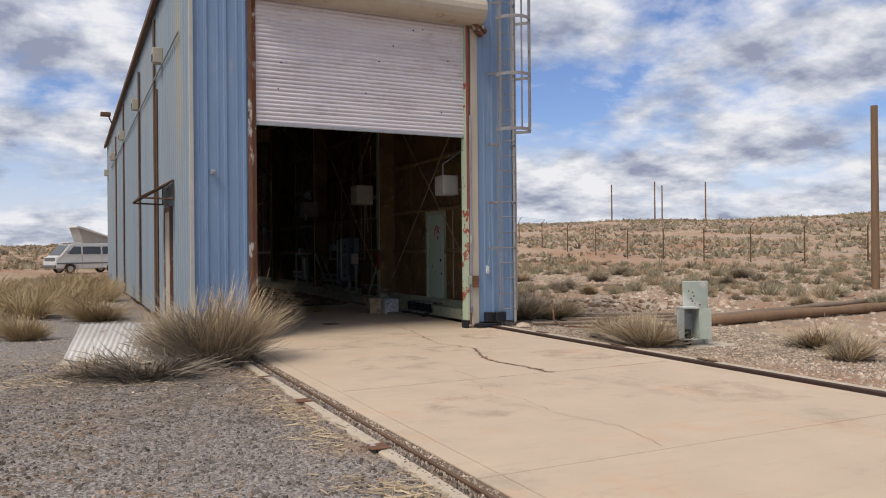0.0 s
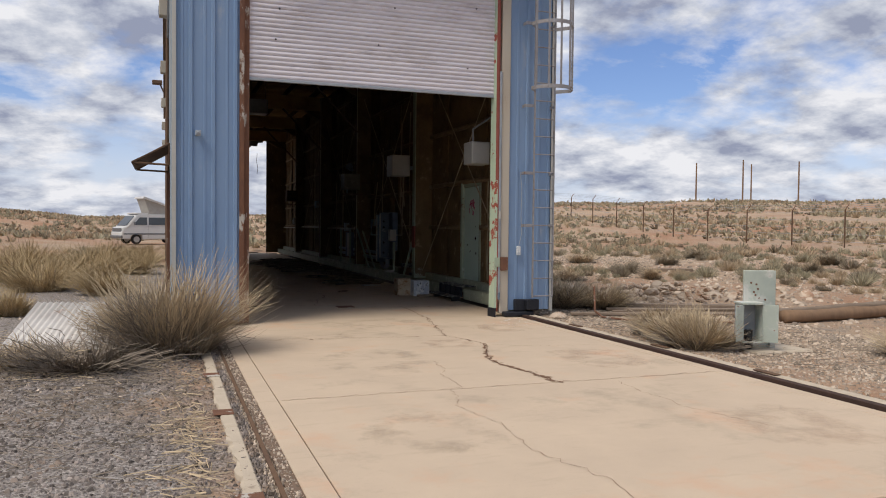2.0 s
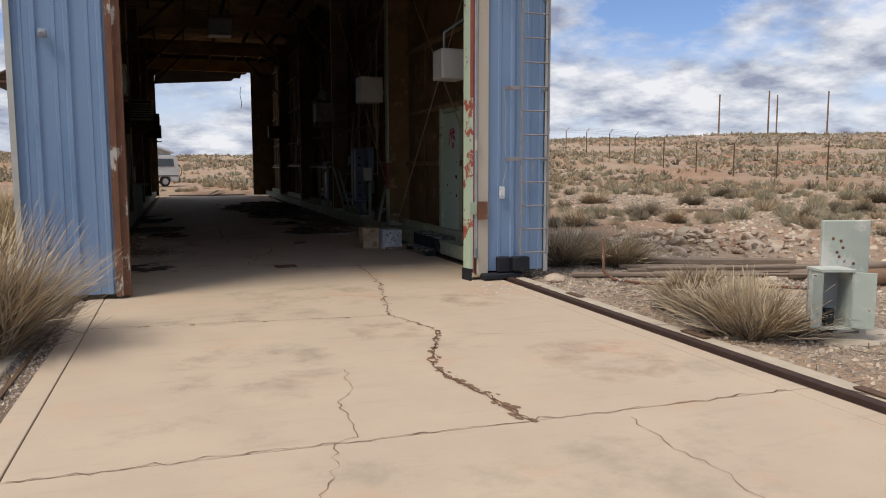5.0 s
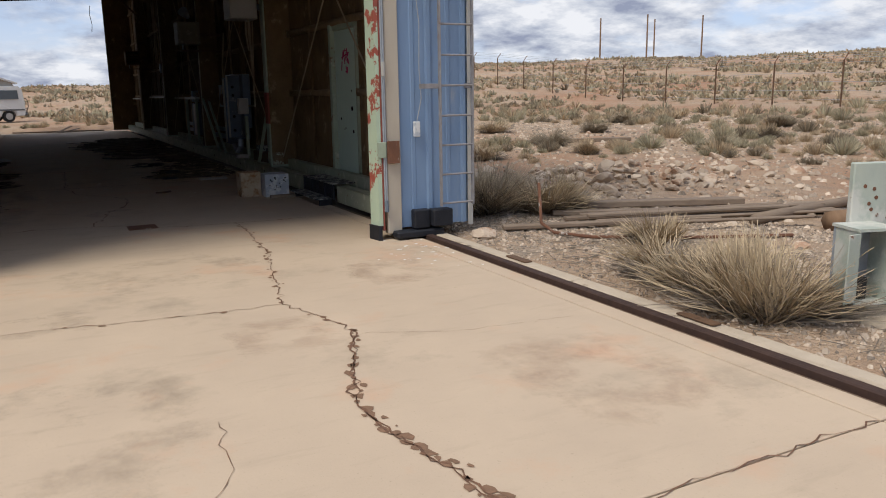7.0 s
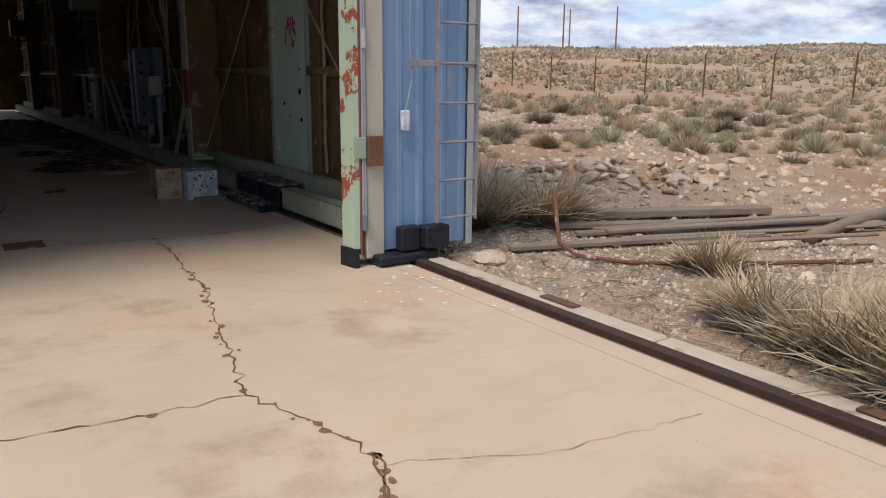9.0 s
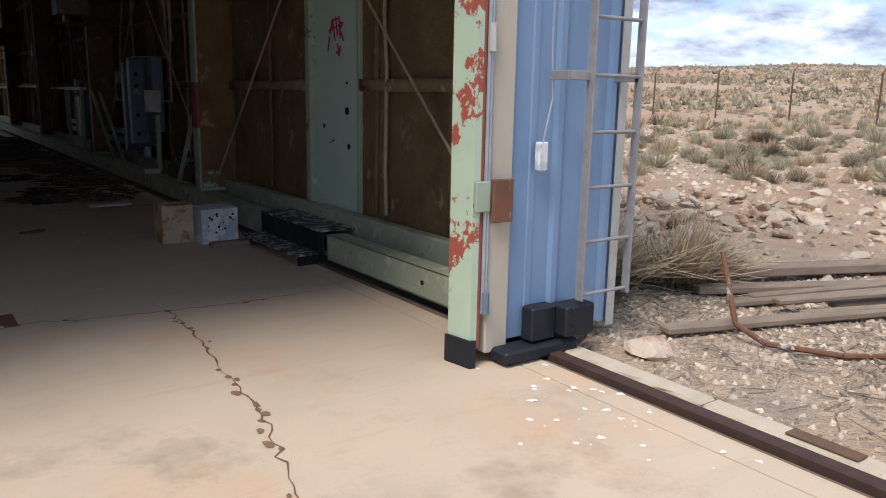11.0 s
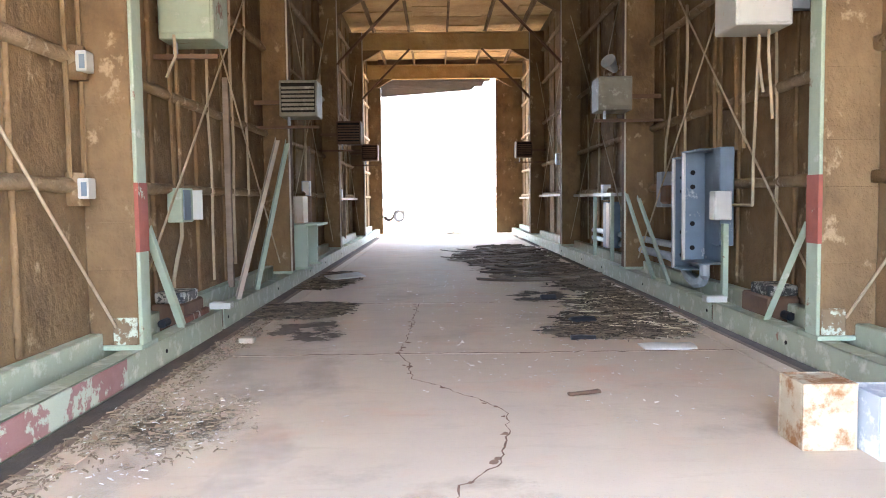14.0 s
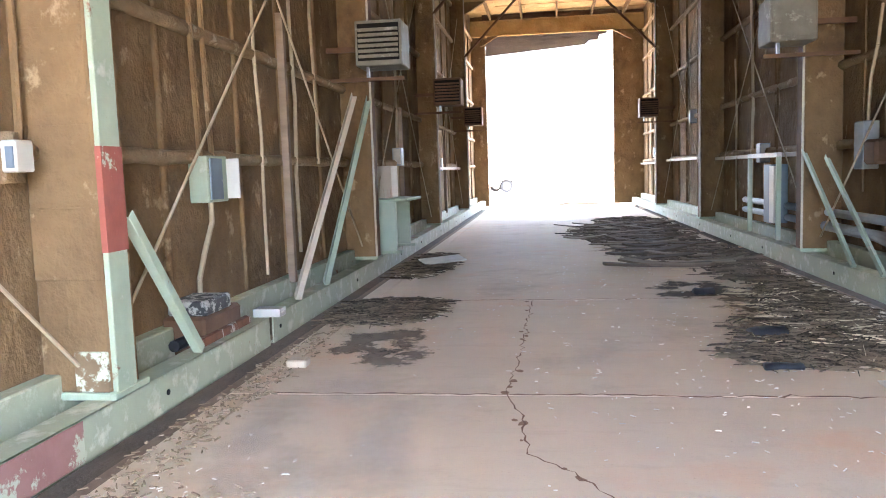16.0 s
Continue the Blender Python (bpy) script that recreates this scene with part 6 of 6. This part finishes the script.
def pedestal():
    e = thing("electrical_pedestal", "rusted pale green outdoor electrical cabinet with its door open", "cabinet")
    part("back_board", box(empty_bm(), (-.03, .16, .0), (.39, .21, 1.0), .008), WORNGREEN, e, "tall pale green back plate with rust runs")
    t = .012
    part("case", box(empty_bm(), (-.15, .13, .10), (.12, .16, .58), .004), GREYMETAL, e)
    part("case_side", box(empty_bm(), (-.15, -.1, .10), (-.15 + t, .13, .58)), WORNGREEN, e)
    part("case_side", box(empty_bm(), (.12 - t, -.1, .10), (.12, .13, .58)), WORNGREEN, e)
    part("case_top", box(empty_bm(), (-.16, -.11, .58), (.14, .16, .60)), WORNGREEN, e)
    part("case_bottom", box(empty_bm(), (-.15, -.1, .088), (.12, .13, .10)), WORNGREEN, e)
    part("open_door", box(empty_bm(), (-.006, -.17, .0), (.006, .0, .48), .003, pose(.12, -.1, .10, 0, 0, 62)), WORNGREEN, e, "open cabinet door")
    part("open_door", box(empty_bm(), (-.11, -.006, .0), (.0, .006, .46), .003, pose(-.15, -.1, .11, 0, 0, 20)), WORNGREEN, e, "open cabinet door")
    part("conduit_stub", rod(empty_bm(), (-.02, .05, .0), (-.02, .05, .24), .06, 10), RUBBER, e)
    for x, z in ((.1, .72), (.12, .68), (.15, .76), (.13, .82), (.17, .64), (.25, .62), (.06, .84)):
        part("rust_hole", rod(empty_bm(), (x, .157, z), (x, .162, z), .014, 7), RUST, e)
    part("leg", box(empty_bm(), (.3, .1, .0), (.36, .16, .1)), WHITEMETAL, e)
    e.matrix_basis = pose(9.10, 10.35, ground_z(9.2, 10.3) + .03, 0, 0, -18)
    b = thing("footing_slab", "low concrete footing under the cabinet", "footing", (9.3, 10.4, 0))
    part("block", box(empty_bm(), (8.95, 10.05, -.1), (9.85, 10.72, ground_z(9.2, 10.3) + .03), .02), KERB, b)


pedestal()


def timber(name, a, b, r, material, label, seed, square=False):
    a, b = Vector(a), Vector(b)
    bm = empty_bm()
    if square:
        d = b - a
        m = Matrix.Translation((a + b) / 2) @ d.to_track_quat("X", "Z").to_matrix().to_4x4()
        box(bm, (-d.length / 2, -r, -r * .4), (d.length / 2, r, r * .4), .01, m)
    else:
        lump_bar(bm, a, b, r, seed, .5)
    ob = single(name, bm, material, label, "timber", "old timbers")
    return ob


def gz(x, y, up):
    return (x, y, ground_z(x, y) + up)


smooth(timber("fallen_pole", gz(11.7, 12.5, .10), gz(19.5, 12.95, .12), .11, WOODPOLE, "long fallen wooden utility pole on the ground", 61))
smooth(timber("fallen_pole", gz(11.3, 13.15, .06), gz(20.5, 14.6, .08), .07, WOOD, "second fallen wooden pole on the ground", 62))
timber("old_board", gz(8.75, 14.35, .05), gz(11.2, 13.55, .05), .06, WOOD, "grey weathered board lying on gravel", 63, True)
timber("old_board", gz(9.6, 15.4, .07), gz(12.4, 14.3, .06), .10, WOOD, "wide grey weathered board lying on the soil", 64, True)
timber("old_board", gz(9.8, 14.9, .05), gz(12.8, 13.4, .05), .07, WOOD, "grey weathered board lying on the soil", 65, True)
timber("old_board", gz(15, 25.5, .05), gz(18.5, 23.5, .05), .12, WOOD, "grey weathered beam on the slope", 66, True)
rr = rng(640)
for k in range(9):
    ax, ay = 9.7 + rr.uniform(0, 1.2), 14.55 - .12 * k + rr.uniform(-.1, .1)
    L = rr.uniform(1.6, 3.4)
    timber("old_board", gz(ax, ay, .04 + .03 * (k % 3)), gz(ax + L, ay - .34 * L + rr.uniform(-.1, .1), .05 + .03 * (k % 3)), rr.uniform(.03, .06), WOOD, "split grey weathered plank lying in a heap of timber", 640 + k, True)
bm = tube(empty_bm(), [gz(9.15, 14.25, .52), gz(9.05, 14.05, .12), gz(9.08, 13.85, .04), gz(9.3, 13.5, .03), gz(10.0, 13.0, .03), gz(11, 12.4, .03)], .018, 7)
single("bent_conduit", bm, RUST, "bent rusty conduit sticking out of the gravel", "pipe")


def utility_pole(x, y, h, r, label, arm=False):
    e = thing("utility_pole", label, "pole", (x, y, ground_z(x, y)), "utility poles")
    z = ground_z(x, y)
    part("pole", rod(empty_bm(), (x, y, z - .3), (x, y, z + h), r, 12, r * .8), WOODPOLE, e)
    if arm:
        part("crossarm", box(empty_bm(), (x - .9, y - .05, z + h - .5), (x + .9, y + .05, z + h - .4)), WOODPOLE, e)


utility_pole(24.0, 17.5, 6.0, .13, "brown wooden utility pole without wires")
for x, y, h in ((80, 101.5, 6.2), (86.3, 98.4, 6.6), (96.5, 108, 6.5), (93.7, 94.7, 6.4)):
    utility_pole(x, y, h, .13, "slim distant wooden pole on the ridge")


def fence():
    e = thing("perimeter_fence", "chain-link perimeter fence with barbed-wire arms on steel posts", "fence", (36.5, 40, 0))
    ys = [8 + 3.7 * k for k in range(24)]
    tops = []
    for y in ys:
        z = ground_z(36.5, y)
        bm = rod(empty_bm(), (36.5, y, z - .2), (36.5, y, z + 2.05), .04, 7)
        p = part("post", bm, DARKSTEEL, e)
        part("barb_arm", rod(empty_bm(), (36.5, y, z + 2.05), (36.78, y, z + 2.38), .025, 5), RUST, p)
        tops.append((y, z))
    for dx, up in ((0, .3), (0, .7), (0, 1.1), (0, 1.5), (0, 1.95), (.1, 2.15), (.2, 2.26), (.28, 2.37)):
        for (ya, za), (yb, zb) in zip(tops, tops[1:]):
            part("wire", rod(empty_bm(), (36.5 + dx, ya, za + up), (36.5 + dx, yb, zb + up), .007, 4), GREYMETAL, e)


fence()


# ---- tin sheets on the left ----
def tin_sheet(cx, cy, z, rx, ry, rz, w, l, label, material=TIN):
    n = int(w / .076) * 4
    verts, faces = [], []
    for i in range(n + 1):
        x = -w / 2 + w * i / n
        zz_ = .012 * math.sin(x / .076 * 2 * math.pi)
        for dz in (0, -.003):
            verts += [(x, -l / 2, zz_ + dz), (x, l / 2, zz_ + dz)]
    for i in range(n):
        a, b = 4 * i, 4 * i + 4
        faces += [(a, b, b + 1, a + 1), (a + 2, a + 3, b + 3, b + 2), (a, a + 2, b + 2, b), (a + 1, b + 1, b + 3, a + 3)]
    ob = single("corrugated_sheet", raw("corrugated_sheet", verts, faces, material), material, label, "metal sheet", "loose tin sheets")
    smooth(ob).matrix_basis = pose(cx, cy, z, rx, ry, rz)


tin_sheet(1.05, 13.1, .26, 22, 0, -14, 1.5, 1.2, "bent pale corrugated tin sheet lying by the bushes")
tin_sheet(1.6, 13.0, .12, 8, 6, -30, .8, 1.1, "rust-stained corrugated tin sheet lying by the bushes")
timber("old_board", gz(.55, 14.0, .34), gz(1.75, 14.3, .38), .05, WOOD, "grey board propping the tin sheet", 71, True)
single("prop_block", box(empty_bm(), (.7, 13.95, -.08), (1.6, 14.2, .31), .03), KERB, "low broken block under the tin sheet", "block")


# ---- camper van ----
def wheel(e, x, y, z):
    w = part("wheel", rod(empty_bm(), (x, y - .09, z), (x, y + .09, z), .31, 20), RUBBER, e)
    part("rim", rod(empty_bm(), (x, y - .095, z), (x, y + .095, z), .19, 16), CHROME, w)


def van():
    """Front towards -x, built at the origin: x 0 to 4.57, y -0.92 to 0.92."""
    e = thing("camper_van", "white boxy camper van with a popped-up roof, parked", "van")
    side = [(.02, .35), (.02, .72), (.10, 1.05), (.30, 1.12), (.92, 1.83), (1.15, 1.93), (4.35, 1.95), (4.52, 1.75), (4.57, 1.1), (4.57, .4), (4.45, .32), (4.05, .32), (3.98, .55), (3.78, .66), (3.55, .66), (3.36, .55), (3.28, .32), (1.32, .30), (1.25, .55), (1.05, .66), (.82, .66), (.62, .55), (.55, .32)]
    bm = prism(empty_bm(), side, "y", -.92, .92)
    for v in bm.verts:
        if v.co.z > 1.12:
            v.co.y *= 1 - .13 * (v.co.z - 1.12)
    bmesh.ops.bevel(bm, geom=[ed for ed in bm.edges if abs(ed.verts[0].co.y - ed.verts[1].co.y) < .3 and abs(ed.verts[0].co.y) > .5], offset=.05, segments=2, affect="EDGES")
    body = part("body", bm, WHITEPAINT, e)

    def side_y(z):
        return .92 * (1 - .13 * max(0, z - 1.12)) + .006
    for s in (-1, 1):
        for x0, x1 in ((.98, 1.62), (1.74, 2.9), (3.02, 4.25)):
            bm = empty_bm()
            a = [bm.verts.new((x, s * side_y(z), z)) for x, z in ((x0 - (.0 if x0 > 1 else .22), 1.24), (x1, 1.24), (x1, 1.72), (x0 + (.0 if x0 > 1 else .18), 1.72))]
            b2 = [bm.verts.new((v.co.x, v.co.y - s * .02, v.co.z)) for v in a]
            bm.faces.new(a), bm.faces.new(b2)
            for i in range(4):
                bm.faces.new((a[i], a[(i + 1) % 4], b2[(i + 1) % 4], b2[i]))
            bmesh.ops.recalc_face_normals(bm, faces=bm.faces)
            part("side_window", bm, GLASS, body)
        part("trim_strip", box(empty_bm(), (.1, s * .925 - .008, .62), (4.5, s * .925 + .008, .70)), VANGREY, body)
        part("door_seam", box(empty_bm(), (1.68, s * .922 - .004, .4), (1.69, s * .922 + .004, 1.2)), VANGREY, body)
        part("door_seam", box(empty_bm(), (2.96, s * .922 - .004, .4), (2.97, s * .922 + .004, 1.2)), VANGREY, body)
        part("mirror", box(empty_bm(), (.72, s * 1.05 - .08, 1.25), (.82, s * 1.05 + .08, 1.42), .015), VANGREY, e)
        part("headlight", box(empty_bm(), (.025, s * .62 - .09, .83), (.075, s * .62 + .09, 1.0), .01), CHROME, e)
        part("tail_light", box(empty_bm(), (4.55, s * .78 - .06, .8), (4.59, s * .78 + .06, 1.05), .008), LAMPRED, e)
        for x in (.94, 3.67):
            wheel(e, x, s * .80, .31)
    bm = empty_bm()
    q = [bm.verts.new(c) for c in ((.335, -.76, 1.18), (.335, .76, 1.18), (.895, .70, 1.80), (.895, -.70, 1.80))]
    bm.faces.new(q)
    r = bmesh.ops.extrude_face_region(bm, geom=bm.faces[:])
    bmesh.ops.translate(bm, vec=(-.02, 0, .02), verts=[v for v in r["geom"] if isinstance(v, bmesh.types.BMVert)])
    part("windscreen", bm, GLASS, body)
    part("grille", box(empty_bm(), (.02, -.72, .80), (.06, .72, 1.02), .006), VANGREY, e)
    part("front_bumper", box(empty_bm(), (-.07, -.9, .38), (.06, .9, .56), .03), VANGREY, e)
    part("rear_bumper", box(empty_bm(), (4.52, -.9, .36), (4.66, .9, .52), .03), VANGREY, e)
    part("rear_window", box(empty_bm(), (4.545, -.66, 1.2), (4.575, .66, 1.68), .01, pose(0, 0, 0)), GLASS, body)
    part("luggage_tray", box(empty_bm(), (.95, -.7, 1.93), (1.75, .7, 2.02), .02), WHITEPAINT, e)
    bm = prism(empty_bm(), [(1.9, 1.95), (4.2, 1.95), (4.05, 2.15), (1.55, 2.98)], "y", -.62, .62)
    part("tent", bm, CANVAS, e, "raised grey canvas tent side")
    bm = prism(empty_bm(), [(1.45, 2.96), (4.35, 2.05), (4.37, 2.13), (1.5, 3.08)], "y", -.72, .72)
    part("pop_top", bm, WHITEPAINT, e, "raised white roof lid")
    for a in ((4.78, .25), (4.78, -.45)):
        w = part("bicycle_wheel", tube(empty_bm(), [(4.78, a[1] + .33 * math.cos(t), .95 + .33 * math.sin(t)) for t in np.linspace(0, 6.283, 19)], .02, 5), RUBBER, e)
    part("bicycle_frame", tube(empty_bm(), [(4.78, -.45, .95), (4.78, -.25, 1.3), (4.78, .12, 1.28), (4.78, -.1, .92), (4.78, -.25, 1.3), (4.78, -.1, .92), (4.78, -.45, .95)], .018, 6), BLACK, e)
    part("bicycle_rack", tube(empty_bm(), [(4.6, -.5, .7), (4.85, -.5, .7), (4.85, .5, .7), (4.6, .5, .7)], .02, 6), VANGREY, e)
    e.matrix_basis = pose(-.85, 55.6, ground_z(1.2, 56.5) + .02, 0, 0, 24)


van()
# scraps beyond the end opening
bm = empty_bm()
box(bm, (3.2, 45.9, .0), (6.9, 46.05, .06), .01)
single("threshold_beam", bm, WOOD, "grey timber lying across the end threshold", "timber")
for k, (x, y) in enumerate(((5.0, 45.6), (5.4, 45.4), (5.2, 45.7))):
    bm = box(empty_bm(), (-.5, -.08, 0), (.5, .08, .03), .006, pose(x, y, .02 + .035 * k, 0, -3 - 8 * k, 20 * k))
    single("broken_board", bm, WOOD, "broken dark board heaped on the end of the slab", "debris", "broken boards")
bm = tube(empty_bm(), [(6.75, 45, 5.4), (6.72, 44.98, 5.0), (6.78, 44.97, 4.6), (6.74, 44.97, 4.3)], .012)
single("hanging_wire", bm, DARKSTEEL, "loose wire hanging from the torn shutter", "wire")
